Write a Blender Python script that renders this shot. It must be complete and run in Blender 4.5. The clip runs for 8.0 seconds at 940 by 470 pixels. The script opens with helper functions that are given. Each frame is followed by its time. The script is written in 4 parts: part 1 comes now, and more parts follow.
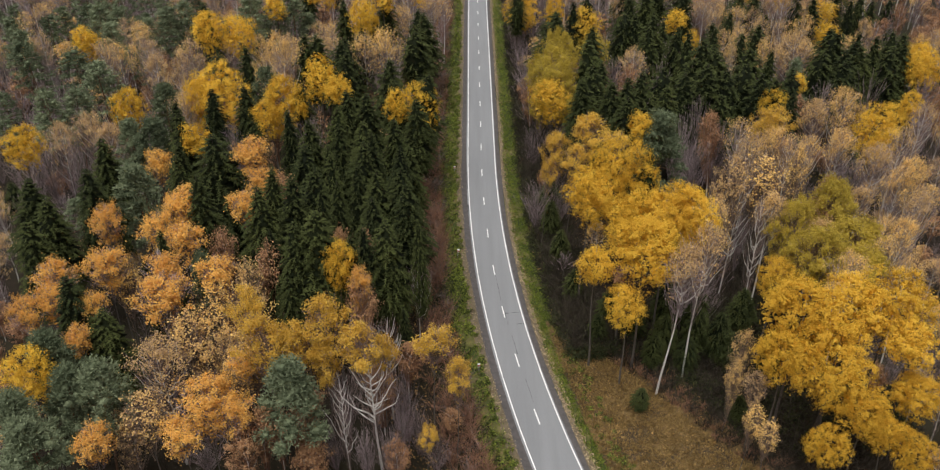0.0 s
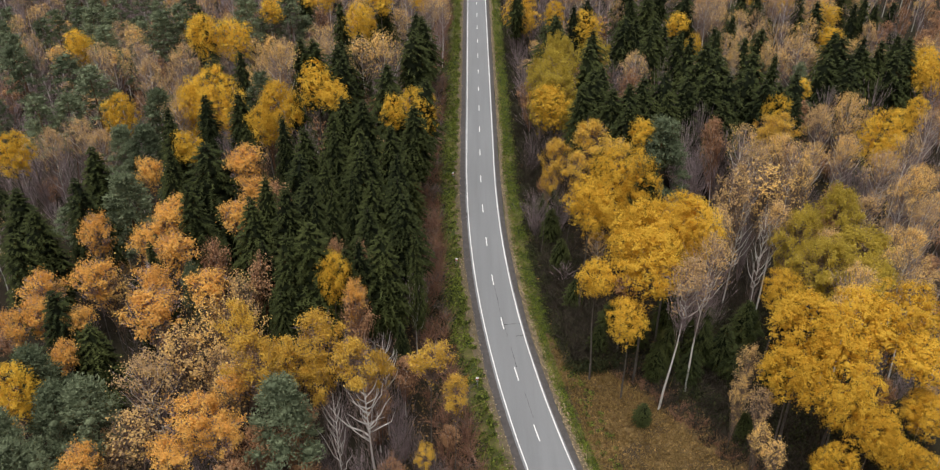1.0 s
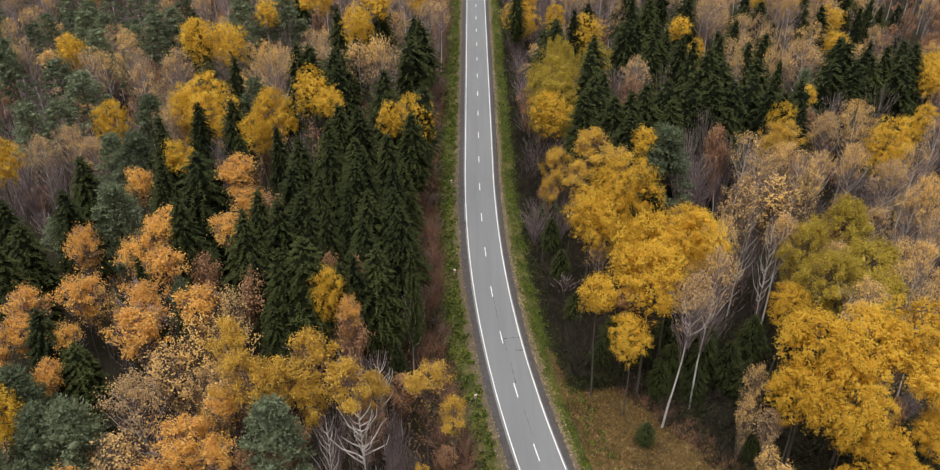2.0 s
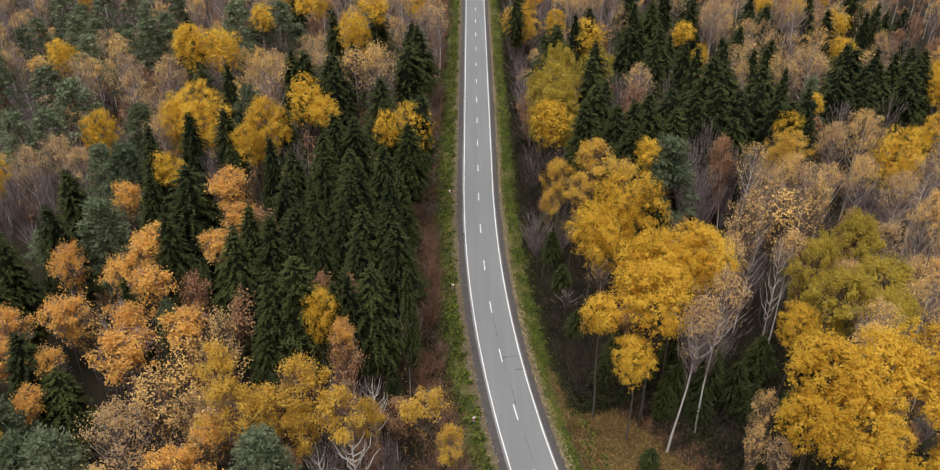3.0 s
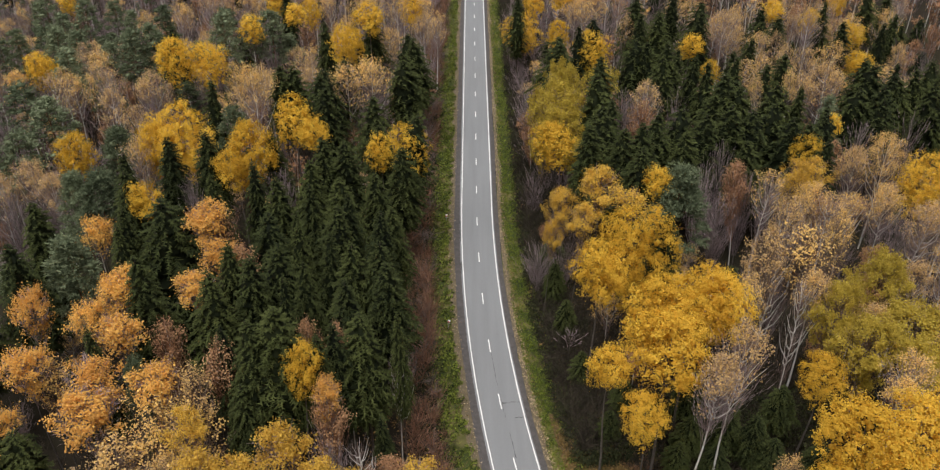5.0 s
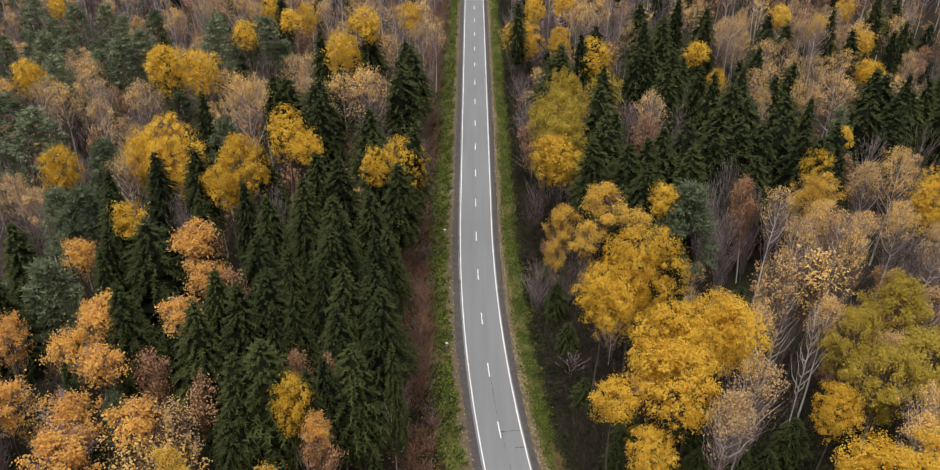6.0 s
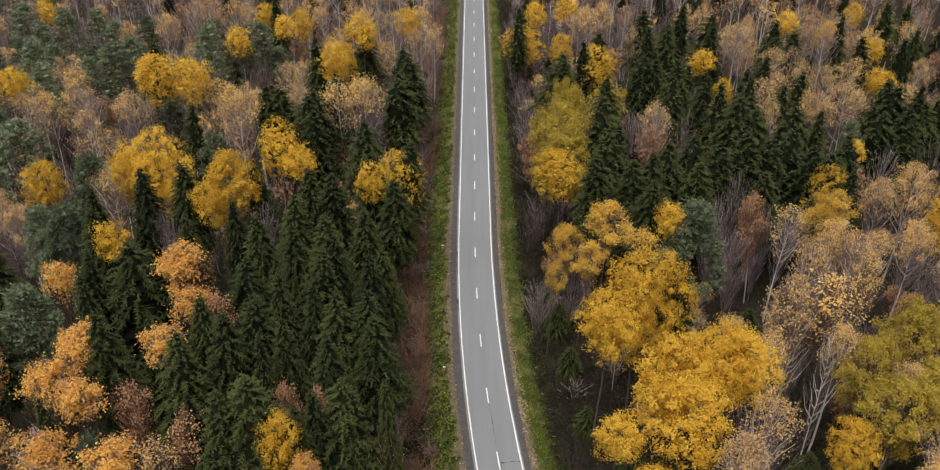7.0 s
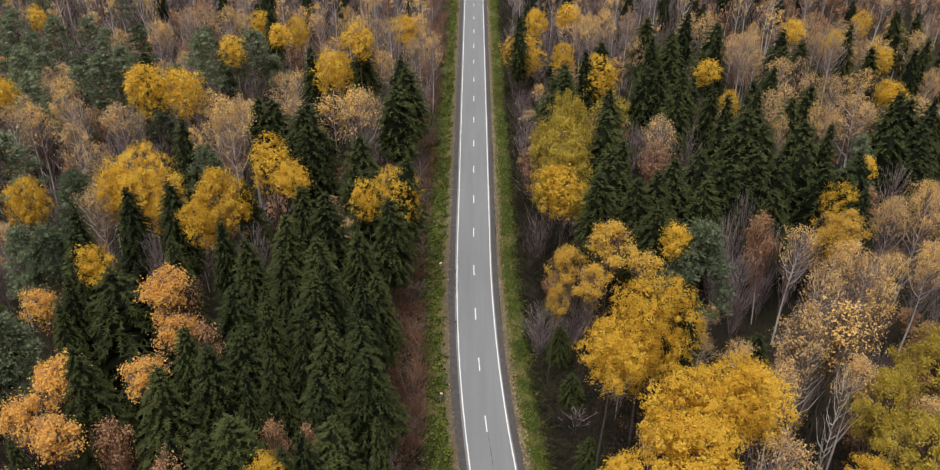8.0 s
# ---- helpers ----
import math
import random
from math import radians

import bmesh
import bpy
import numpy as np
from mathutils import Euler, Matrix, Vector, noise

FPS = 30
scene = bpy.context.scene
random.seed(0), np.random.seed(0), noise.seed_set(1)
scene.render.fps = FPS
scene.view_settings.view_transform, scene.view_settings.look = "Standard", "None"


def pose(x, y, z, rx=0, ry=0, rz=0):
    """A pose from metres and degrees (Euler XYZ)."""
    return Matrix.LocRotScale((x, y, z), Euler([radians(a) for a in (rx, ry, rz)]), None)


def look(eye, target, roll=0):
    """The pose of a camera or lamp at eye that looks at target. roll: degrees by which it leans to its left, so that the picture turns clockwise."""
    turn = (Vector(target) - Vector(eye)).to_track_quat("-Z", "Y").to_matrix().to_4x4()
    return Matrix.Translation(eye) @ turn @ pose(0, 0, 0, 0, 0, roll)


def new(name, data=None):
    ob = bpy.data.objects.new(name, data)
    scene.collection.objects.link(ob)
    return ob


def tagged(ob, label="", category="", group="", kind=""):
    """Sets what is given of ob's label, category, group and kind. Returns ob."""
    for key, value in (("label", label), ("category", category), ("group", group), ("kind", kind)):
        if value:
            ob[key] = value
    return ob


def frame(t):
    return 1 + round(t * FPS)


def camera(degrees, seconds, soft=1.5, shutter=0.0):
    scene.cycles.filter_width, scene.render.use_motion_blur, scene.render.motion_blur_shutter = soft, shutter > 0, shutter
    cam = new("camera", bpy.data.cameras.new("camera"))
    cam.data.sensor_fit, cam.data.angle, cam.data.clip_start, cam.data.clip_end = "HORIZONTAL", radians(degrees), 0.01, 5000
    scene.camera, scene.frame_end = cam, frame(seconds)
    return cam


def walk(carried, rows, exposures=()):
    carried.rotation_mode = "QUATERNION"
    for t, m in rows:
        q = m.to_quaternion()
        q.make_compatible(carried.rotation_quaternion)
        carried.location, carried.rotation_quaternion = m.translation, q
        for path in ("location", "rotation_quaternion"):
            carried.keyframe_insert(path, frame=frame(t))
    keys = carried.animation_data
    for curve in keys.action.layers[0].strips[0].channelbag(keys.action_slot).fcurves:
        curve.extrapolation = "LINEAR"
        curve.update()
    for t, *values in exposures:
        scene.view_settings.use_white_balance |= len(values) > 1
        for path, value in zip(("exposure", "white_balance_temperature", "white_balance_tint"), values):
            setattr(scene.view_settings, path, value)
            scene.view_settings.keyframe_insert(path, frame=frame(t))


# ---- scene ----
cam = camera(58.11, 8.0, soft=1.2)
# seconds, x, y, z, heading, pitch, roll
ROWS = [
    (0.0, 0.000, 0.000, 83.325, -0.000, -32.169, 0.026),
    (0.5, 0.137, 1.493, 83.224, -0.010, -32.176, 0.027),
    (1.0, 0.235, 3.264, 83.148, -0.018, -32.186, 0.033),
    (1.5, 0.347, 5.031, 83.062, -0.027, -32.212, 0.046),
    (3.0, 0.642, 11.672, 83.019, -0.063, -32.316, 0.111),
    (3.5, 0.733, 14.039, 83.007, -0.069, -32.355, 0.127),
    (4.0, 0.823, 16.648, 83.046, -0.072, -32.401, 0.141),
    (4.5, 0.931, 19.166, 83.112, -0.068, -32.467, 0.159),
    (6.0, 1.298, 27.689, 83.419, -0.028, -32.731, 0.246),
    (6.5, 1.443, 30.431, 83.413, -0.012, -32.798, 0.271),
    (7.0, 1.587, 33.386, 83.418, 0.006, -32.839, 0.297),
    (7.5, 1.716, 36.013, 83.456, 0.027, -32.864, 0.325),
    (8.0, 1.880, 38.757, 83.580, 0.045, -32.871, 0.351),
]
walk(cam, [(t, pose(x, y, z, 0, 0, yaw) @ pose(0, 0, 0, 90 + pitch, 0, 0) @ pose(0, 0, 0, 0, 0, roll)) for t, x, y, z, yaw, pitch, roll in ROWS])

# ---- light: an overcast autumn sky with a wide, weak sun behind the cloud ----
SUN_UP, SUN_ROUND = 74.0, 205.0
world = bpy.data.worlds.new("overcast_sky")
scene.world = world
world.use_nodes = True
wn, wl = world.node_tree.nodes, world.node_tree.links
sky = wn.new("ShaderNodeTexSky")
sky.sky_type, sky.sun_disc = "NISHITA", False
sky.sun_elevation, sky.sun_rotation = radians(SUN_UP), radians(SUN_ROUND)
sky.air_density, sky.dust_density, sky.ozone_density = 1.0, 6.0, 1.0
cloud = wn.new("ShaderNodeHueSaturation")
cloud.inputs["Saturation"].default_value = 0.25
wl.new(sky.outputs["Color"], cloud.inputs["Color"])
wl.new(cloud.outputs["Color"], wn["Background"].inputs["Color"])
wn["Background"].inputs["Strength"].default_value = 0.036

sun = new("sun", bpy.data.lights.new("sun", "SUN"))
sun.data.energy, sun.data.angle, sun.data.color = 1.5, radians(60), (1.0, 0.97, 0.94)
a, e = radians(SUN_ROUND), radians(SUN_UP)
sun.matrix_world = look((0, 0, 0), (-math.sin(a) * math.cos(e), -math.cos(a) * math.cos(e), -math.sin(e)))
scene.view_settings.exposure = 1.0


# ---- materials ----
def material(name, low, high, scale=1.0, rough=0.85, island=0.0, per_object=0.0, through_leaf=0.0, bump=0.0, fine=0.0, detail=6.0, tint=None, tint_scale=0.1):
    """Two base colours mixed by noise at two sizes, by a random value of each piece and of each object; leaves let some light through."""
    mat = bpy.data.materials.new(name)
    mat.use_nodes = True
    n, l = mat.node_tree.nodes, mat.node_tree.links
    shader = n["Principled BSDF"]
    shader.inputs["Roughness"].default_value = rough
    shader.inputs["Specular IOR Level"].default_value = 0.25
    where = n.new("ShaderNodeTexCoord")
    big = n.new("ShaderNodeTexNoise")
    big.inputs["Scale"].default_value, big.inputs["Detail"].default_value = scale, detail
    l.new(where.outputs["Object"], big.inputs["Vector"])
    value = big.outputs["Fac"]

    def blend(x, y, share):
        m = n.new("ShaderNodeMix")
        m.inputs[0].default_value = share
        l.new(x, m.inputs[2])
        l.new(y, m.inputs[3])
        return m.outputs[0]

    if fine:
        small = n.new("ShaderNodeTexNoise")
        small.inputs["Scale"].default_value, small.inputs["Detail"].default_value = fine, 4
        l.new(where.outputs["Object"], small.inputs["Vector"])
        value = blend(value, small.outputs["Fac"], 0.5)
    if island:
        geo = n.new("ShaderNodeNewGeometry")
        value = blend(value, geo.outputs["Random Per Island"], island)
    if per_object:
        info = n.new("ShaderNodeObjectInfo")
        value = blend(value, info.outputs["Random"], per_object)
    ramp = n.new("ShaderNodeValToRGB")
    ramp.color_ramp.elements[0].position, ramp.color_ramp.elements[1].position = 0.25, 0.75
    ramp.color_ramp.elements[0].color, ramp.color_ramp.elements[1].color = (*low, 1), (*high, 1)
    l.new(value, ramp.inputs["Fac"])
    colour = ramp.outputs["Color"]
    if tint:
        wide = n.new("ShaderNodeTexNoise")
        wide.inputs["Scale"].default_value, wide.inputs["Detail"].default_value = tint_scale, 3
        l.new(where.outputs["Object"], wide.inputs["Vector"])
        step = n.new("ShaderNodeValToRGB")
        step.color_ramp.elements[0].position, step.color_ramp.elements[1].position = 0.48, 0.62
        l.new(wide.outputs["Fac"], step.inputs["Fac"])
        m = n.new("ShaderNodeMix")
        m.data_type = "RGBA"
        l.new(step.outputs["Color"], m.inputs[0])
        l.new(colour, m.inputs[6])
        m.inputs[7].default_value = (*tint, 1)
        colour = m.outputs[2]
    l.new(colour, shader.inputs["Base Color"])
    if bump:
        b = n.new("ShaderNodeBump")
        b.inputs["Strength"].default_value, b.inputs["Distance"].default_value = bump, 0.1
        l.new(value, b.inputs["Height"])
        l.new(b.outputs["Normal"], shader.inputs["Normal"])
    if through_leaf:
        thin = n.new("ShaderNodeBsdfTranslucent")
        l.new(colour, thin.inputs["Color"])
        mix = n.new("ShaderNodeMixShader")
        mix.inputs["Fac"].default_value = through_leaf
        l.new(shader.outputs["BSDF"], mix.inputs[1])
        l.new(thin.outputs["BSDF"], mix.inputs[2])
        l.new(mix.outputs["Shader"], n["Material Output"].inputs["Surface"])
    return mat


ASPHALT = material("worn_asphalt", (0.185, 0.19, 0.198), (0.25, 0.257, 0.266), 0.35, 0.9, fine=14, bump=0.15)
streak = ASPHALT.node_tree.nodes.new("ShaderNodeMapping")          # traffic wears the surface lengthwise
streak.inputs["Scale"].default_value = (2.4, 0.12, 1.0)
wide = [n for n in ASPHALT.node_tree.nodes if n.type == "TEX_NOISE"][0]
ASPHALT.node_tree.links.new(wide.inputs["Vector"].links[0].from_socket, streak.inputs["Vector"])
ASPHALT.node_tree.links.new(streak.outputs["Vector"], wide.inputs["Vector"])
PAINT = material("worn_road_paint", (0.66, 0.66, 0.65), (0.88, 0.88, 0.86), 3.0, 0.7, fine=25)
TAR = material("dark_tar", (0.04, 0.04, 0.042), (0.08, 0.08, 0.08), 3.0, 0.6)
GRAVEL = material("damp_dark_gravel", (0.05, 0.046, 0.045), (0.12, 0.108, 0.105), 1.2, 0.95, fine=9, bump=0.5)
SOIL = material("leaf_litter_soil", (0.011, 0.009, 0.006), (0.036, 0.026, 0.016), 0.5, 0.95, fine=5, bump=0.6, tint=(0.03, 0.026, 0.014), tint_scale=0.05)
STRAW = material("dry_straw_verge", (0.07, 0.058, 0.038), (0.20, 0.158, 0.098), 1.0, 0.95, fine=7, bump=0.5)
MEADOW = material("dry_grass_clearing", (0.035, 0.025, 0.013), (0.24, 0.155, 0.06), 0.7, 0.95, fine=3, bump=0.6, tint=(0.06, 0.042, 0.024), tint_scale=0.16)
TURF = material("green_verge_turf", (0.02, 0.03, 0.008), (0.07, 0.085, 0.018), 0.8, 0.95, fine=6, bump=0.5, tint=(0.14, 0.12, 0.045), tint_scale=0.2)
BLADE = material("green_grass_blades", (0.05, 0.085, 0.012), (0.3, 0.35, 0.055), 0.5, 0.8, island=0.5, through_leaf=0.25)
HAY = material("straw_blades", (0.13, 0.085, 0.033), (0.36, 0.24, 0.09), 0.4, 0.9, island=0.5, through_leaf=0.2)
WEED = material("roadside_weed_leaves", (0.02, 0.034, 0.01), (0.24, 0.28, 0.045), 0.4, 0.8, island=0.55, through_leaf=0.25)

SHRUB = material("dark_shrub_leaves", (0.013, 0.02, 0.008), (0.072, 0.076, 0.027), 0.3, 0.85, island=0.55, through_leaf=0.2)
LITTER = material("fallen_leaves", (0.10, 0.055, 0.025), (0.42, 0.26, 0.09), 0.25, 0.9, island=0.6)
PALE_LITTER = material("pale_fallen_leaves", (0.26, 0.19, 0.11), (0.62, 0.49, 0.30), 0.4, 0.9, island=0.6)
BARK = material("grey_brown_bark", (0.06, 0.045, 0.035), (0.16, 0.125, 0.10), 2.0, 0.95, fine=9, bump=0.5)
PINE_BARK = material("orange_brown_pine_bark", (0.10, 0.055, 0.035), (0.25, 0.14, 0.08), 2.0, 0.95, fine=9, bump=0.5)
BIRCH_BARK = material("white_birch_bark", (0.60, 0.56, 0.52), (0.90, 0.87, 0.83), 1.3, 0.8, fine=6)
ASPEN_BARK = material("pale_grey_bark", (0.06, 0.052, 0.045), (0.19, 0.165, 0.14), 1.5, 0.9, fine=6)
# Twig colour pushed to pale mauve, so it carries some distance haze.
TWIG = material("purple_brown_twigs", (0.19, 0.141, 0.147), (0.46, 0.365, 0.37), 0.3, 0.9, island=0.4, per_object=0.3)
GREY_TWIG = material("grey_bare_twigs", (0.06, 0.045, 0.04), (0.36, 0.275, 0.25), 0.3, 0.9, island=0.4, per_object=0.3)
RUST_TWIG = material("rust_brown_twigs", (0.17, 0.085, 0.055), (0.42, 0.235, 0.15), 0.3, 0.9, island=0.4, per_object=0.3)

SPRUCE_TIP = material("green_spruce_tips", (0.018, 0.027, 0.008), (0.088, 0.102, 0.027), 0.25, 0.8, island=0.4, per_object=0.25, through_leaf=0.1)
PALE_TWIG = material("pale_birch_twigs", (0.2, 0.14, 0.125), (0.42, 0.32, 0.29), 0.5, 0.9, island=0.4)
# A dark painted in place of shade inside crowns; no face uses it.
INNER_SHADE = material("inner_crown_shade", (0.022, 0.018, 0.014), (0.07, 0.055, 0.045), 1.5, 0.95, fine=8)
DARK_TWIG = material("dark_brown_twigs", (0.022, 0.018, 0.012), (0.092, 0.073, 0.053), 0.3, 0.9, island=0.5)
# Dark needles, deepened to near-black so the colour carries the crown's inner shade.
SPRUCE = material("shade_dark_spruce_needles", (0.006, 0.010, 0.004), (0.026, 0.035, 0.011), 0.25, 0.8, island=0.3, per_object=0.3, through_leaf=0.1)
PINE = material("blue_grey_pine_needles", (0.06, 0.08, 0.042), (0.25, 0.29, 0.168), 0.3, 0.8, island=0.4, per_object=0.25, through_leaf=0.12)
ASPEN = material("golden_aspen_leaves", (0.60, 0.36, 0.035), (0.95, 0.65, 0.09), 0.3, 0.75, island=0.35, per_object=0.25, through_leaf=0.4)
AMBER = material("amber_orange_leaves", (0.66, 0.335, 0.085), (0.98, 0.62, 0.165), 0.3, 0.75, island=0.45, per_object=0.25, through_leaf=0.4)
GOLD = material("loose_yellow_leaves", (0.52, 0.31, 0.05), (0.88, 0.60, 0.11), 0.3, 0.75, island=0.45, per_object=0.25, through_leaf=0.4)
FAN_TWIG = material("tan_grey_twigs", (0.16, 0.11, 0.085), (0.40, 0.30, 0.24), 0.4, 0.9, island=0.5)
BIRCH = material("tan_gold_birch_leaves", (0.42, 0.29, 0.18), (0.95, 0.63, 0.20), 0.25, 0.8, island=0.5, per_object=0.35, through_leaf=0.35)
OLIVE = material("olive_yellow_leaves", (0.32, 0.24, 0.035), (0.68, 0.52, 0.085), 0.2, 0.75, island=0.4, per_object=0.2, through_leaf=0.4)
RUST = material("rust_brown_leaves", (0.3, 0.155, 0.085), (0.56, 0.33, 0.17), 0.3, 0.85, island=0.45, per_object=0.3, through_leaf=0.25)
WHITE_PLATE = material("white_enamel", (0.7, 0.7, 0.7), (0.82, 0.82, 0.80), 4, 0.4)
RED_PLATE = material("red_enamel", (0.5, 0.05, 0.03), (0.62, 0.08, 0.05), 4, 0.4)
STEEL = material("grey_steel", (0.2, 0.2, 0.2), (0.35, 0.35, 0.35), 5, 0.5)


# ---- mesh tools ----
class Shape:
    """Gathers triangles and four-cornered faces as arrays, each with its material's number."""

    def __init__(self):
        self.points, self.faces, self.slots, self.count = [], [], [], 0

    def add(self, points, faces, slot=0):
        points, faces = np.asarray(points, float).reshape(-1, 3), np.asarray(faces, int)
        self.points.append(points)
        self.faces.append(faces + self.count)
        self.slots.append(np.full(len(faces), slot))
        self.count += len(points)

    def placed(self, other, m):
        """Adds another shape, turned and scaled by the 4 x 4 matrix m."""
        m = np.array(m)
        for faces, slots in zip(other.faces, other.slots):
            self.faces.append(faces + self.count)
            self.slots.append(slots)
        joined = np.concatenate(other.points)
        self.points.append(joined @ m[:3, :3].T + m[:3, 3])
        self.count += len(joined)

    def mesh(self, name, mats, smooth=False):
        me = bpy.data.meshes.new(name)
        pts = np.concatenate(self.points)
        corners = np.concatenate([f.ravel() for f in self.faces])
        sizes = np.concatenate([np.full(len(f), f.shape[1]) for f in self.faces])
        me.vertices.add(len(pts))
        me.vertices.foreach_set("co", pts.ravel())
        me.loops.add(len(corners))
        me.loops.foreach_set("vertex_index", corners.astype(np.int32))
        me.polygons.add(len(sizes))
        me.polygons.foreach_set("loop_start", np.concatenate([[0], np.cumsum(sizes)[:-1]]).astype(np.int32))
        me.polygons.foreach_set("material_index", np.concatenate(self.slots).astype(np.int32))
        if smooth:
            me.polygons.foreach_set("use_smooth", np.ones(len(sizes), bool))
        for mat in mats:
            me.materials.append(mat)
        me.update(calc_edges=True)
        return me


def unit(v):
    return v / np.maximum(np.linalg.norm(v, axis=-1, keepdims=True), 1e-9)


def leaves(shape, at, facing, size, rng, slot=0, long=1.3, loose=0.75):
    """A bent, pointed leaf tuft at every place: four corners, turned roughly to the given side."""
    n = len(at)
    facing = unit(facing + rng.normal(0, loose, (n, 3)))
    side = unit(np.cross(facing, rng.normal(0, 1, (n, 3))))
    up = np.cross(facing, side)
    size = np.asarray(size).reshape(-1, 1) * rng.uniform(0.65, 1.35, (n, 1))
    a = at - side * size * 0.5 * long
    b = at + up * size * rng.uniform(0.3, 0.6, (n, 1)) + facing * size * 0.15
    c = at + side * size * 0.5 * long
    d = at - up * size * rng.uniform(0.3, 0.6, (n, 1)) + facing * size * 0.15
    pts = np.stack([a, b, c, d], 1).reshape(-1, 3)
    shape.add(pts, np.arange(4 * n).reshape(n, 4), slot)


def slivers(shape, base, tip, width, rng, slot=0):
    """Thin three-cornered twigs from base to tip."""
    n = len(base)
    way = tip - base
    side = unit(np.cross(way, rng.normal(0, 1, (n, 3)))) * np.asarray(width).reshape(-1, 1) * 0.5
    pts = np.stack([base - side, base + side, tip], 1).reshape(-1, 3)
    shape.add(pts, np.arange(3 * n).reshape(n, 3), slot)


def tube(shape, line, radii, sides=6, slot=0):
    """A round, tapering stem along a line of points."""
    line = np.asarray(line, float)
    way = unit(np.gradient(line, axis=0))
    ref = np.array([1.0, 0.0, 0.0]) if abs(way[0][0]) < 0.8 else np.array([0.0, 1.0, 0.0])
    u = unit(np.cross(way, ref))
    v = np.cross(way, u)
    ang = np.linspace(0, 2 * np.pi, sides, endpoint=False)
    ring = (np.cos(ang)[None, :, None] * u[:, None] + np.sin(ang)[None, :, None] * v[:, None]) * np.asarray(radii)[:, None, None] + line[:, None]
    n = len(line)
    i, j = np.meshgrid(np.arange(n - 1), np.arange(sides), indexing="ij")
    k = (j + 1) % sides
    quads = np.stack([i * sides + j, i * sides + k, (i + 1) * sides + k, (i + 1) * sides + j], -1).reshape(-1, 4)
    shape.add(ring.reshape(-1, 3), quads, slot)


def core(shape, hub, radius, rng, slot=0, sides=6):
    """A small uneven lump: the dense inside of a clump of leaves, six-sided with a point above and below."""
    ang = np.linspace(0, 2 * np.pi, sides, endpoint=False) + rng.uniform(0, 1)
    rad = np.asarray(radius) * np.ones(3)
    ring = np.stack([np.cos(ang) * rad[0], np.sin(ang) * rad[1], rng.normal(0, 0.15, sides) * rad[2]], -1) * rng.uniform(0.8, 1.1, (sides, 1))
    pts = np.concatenate([ring, [[0, 0, rad[2]], [0, 0, -rad[2]]]]) + hub
    i = np.arange(sides)
    j = (i + 1) % sides
    shape.add(pts, np.concatenate([np.stack([i, j, np.full(sides, sides)], -1), np.stack([j, i, np.full(sides, sides + 1)], -1)]), slot)


def part(name, mesh, parent, label=""):
    ob = new(name, mesh)
    ob.parent = parent
    return tagged(ob, label)


# ---- the plan: the road's line and the lie of the land ----
def middle(y):
    """The x of the road's centre line at y: straight far off, bending away near the start."""
    y = np.asarray(y, float)
    bend = np.clip(165 - y, 0, 112)
    return 2.45 + 6.26e-4 * bend ** 2 + 5.55e-6 * bend ** 3 + np.clip(53 - y, 0, None) * 0.349


def slope_of(y):
    return (middle(np.asarray(y) + 0.5) - middle(np.asarray(y) - 0.5))


def offset(x, y):
    """How far a place lies to the side of the centre line."""
    return (np.asarray(x, float) - middle(y)) / np.sqrt(1 + slope_of(y) ** 2)


def bumps(x, y):
    return 0.22 * np.sin(x * 0.13 + 1.3) * np.cos(y * 0.11 + 0.4) + 0.12 * np.sin(x * 0.41 + y * 0.33) + 0.06 * np.sin(x * 1.1 - y * 0.9)


def land(x, y):
    o = offset(x, y)
    right = np.interp(o, [4.2, 6.0, 8.6, 9.6, 10.6, 13, 20], [0, -0.25, -0.9, -1.25, -1.2, -0.6, -0.3])
    right = right * np.clip((np.asarray(y, float) - 96) / 14, 0.35, 1)     # the ditch runs out at the clearing
    left = np.interp(-o, [4.2, 6.0, 9.0, 12, 20], [0, -0.2, -0.5, -0.4, -0.2])
    wild = np.clip((np.abs(o) - 5) / 8, 0, 1)
    return np.where(o > 0, right, left) + bumps(np.asarray(x, float), np.asarray(y, float)) * wild


def ribbon(name, left, right, mats, lift, y0=-60.0, y1=700.0, step=1.0, across=4, ragged=0.0, seed=1):
    """A strip that follows the road between two offsets from its centre line, on the land."""
    rng = np.random.default_rng(seed)
    y = np.concatenate([np.arange(y0, 40, 8.0), np.arange(40, 330, step), np.arange(330, y1, 20.0)])
    lo = left + ragged * (rng.normal(0, 0.5, len(y)) + np.sin(y * 0.23 + seed))
    hi = right + ragged * (rng.normal(0, 0.5, len(y)) + np.sin(y * 0.19 + 2 * seed))
    s = np.linspace(0, 1, across + 1)
    o = lo[:, None] * (1 - s) + hi[:, None] * s
    k = np.sqrt(1 + slope_of(y) ** 2)[:, None]
    x = middle(y)[:, None] + o / k
    yy = y[:, None] - o * slope_of(y)[:, None] / k
    z = np.where(np.abs(o) < 4.4, 0.0, land(x, yy)) + lift
    n, m = len(y), across + 1
    i, j = np.meshgrid(np.arange(n - 1), np.arange(m - 1), indexing="ij")
    quads = np.stack([i * m + j, i * m + j + 1, (i + 1) * m + j + 1, (i + 1) * m + j], -1).reshape(-1, 4)
    sh = Shape()
    sh.add(np.stack([x, yy, z], -1), quads)
    return new(name, sh.mesh(name, mats, True))


def on_road(y, o):
    """The place at arc position y and offset o, and the road's heading there."""
    k = math.sqrt(1 + float(slope_of(y)) ** 2)
    return float(middle(y)) + o / k, y - o * float(slope_of(y)) / k, math.degrees(math.atan2(-float(slope_of(y)), 1))


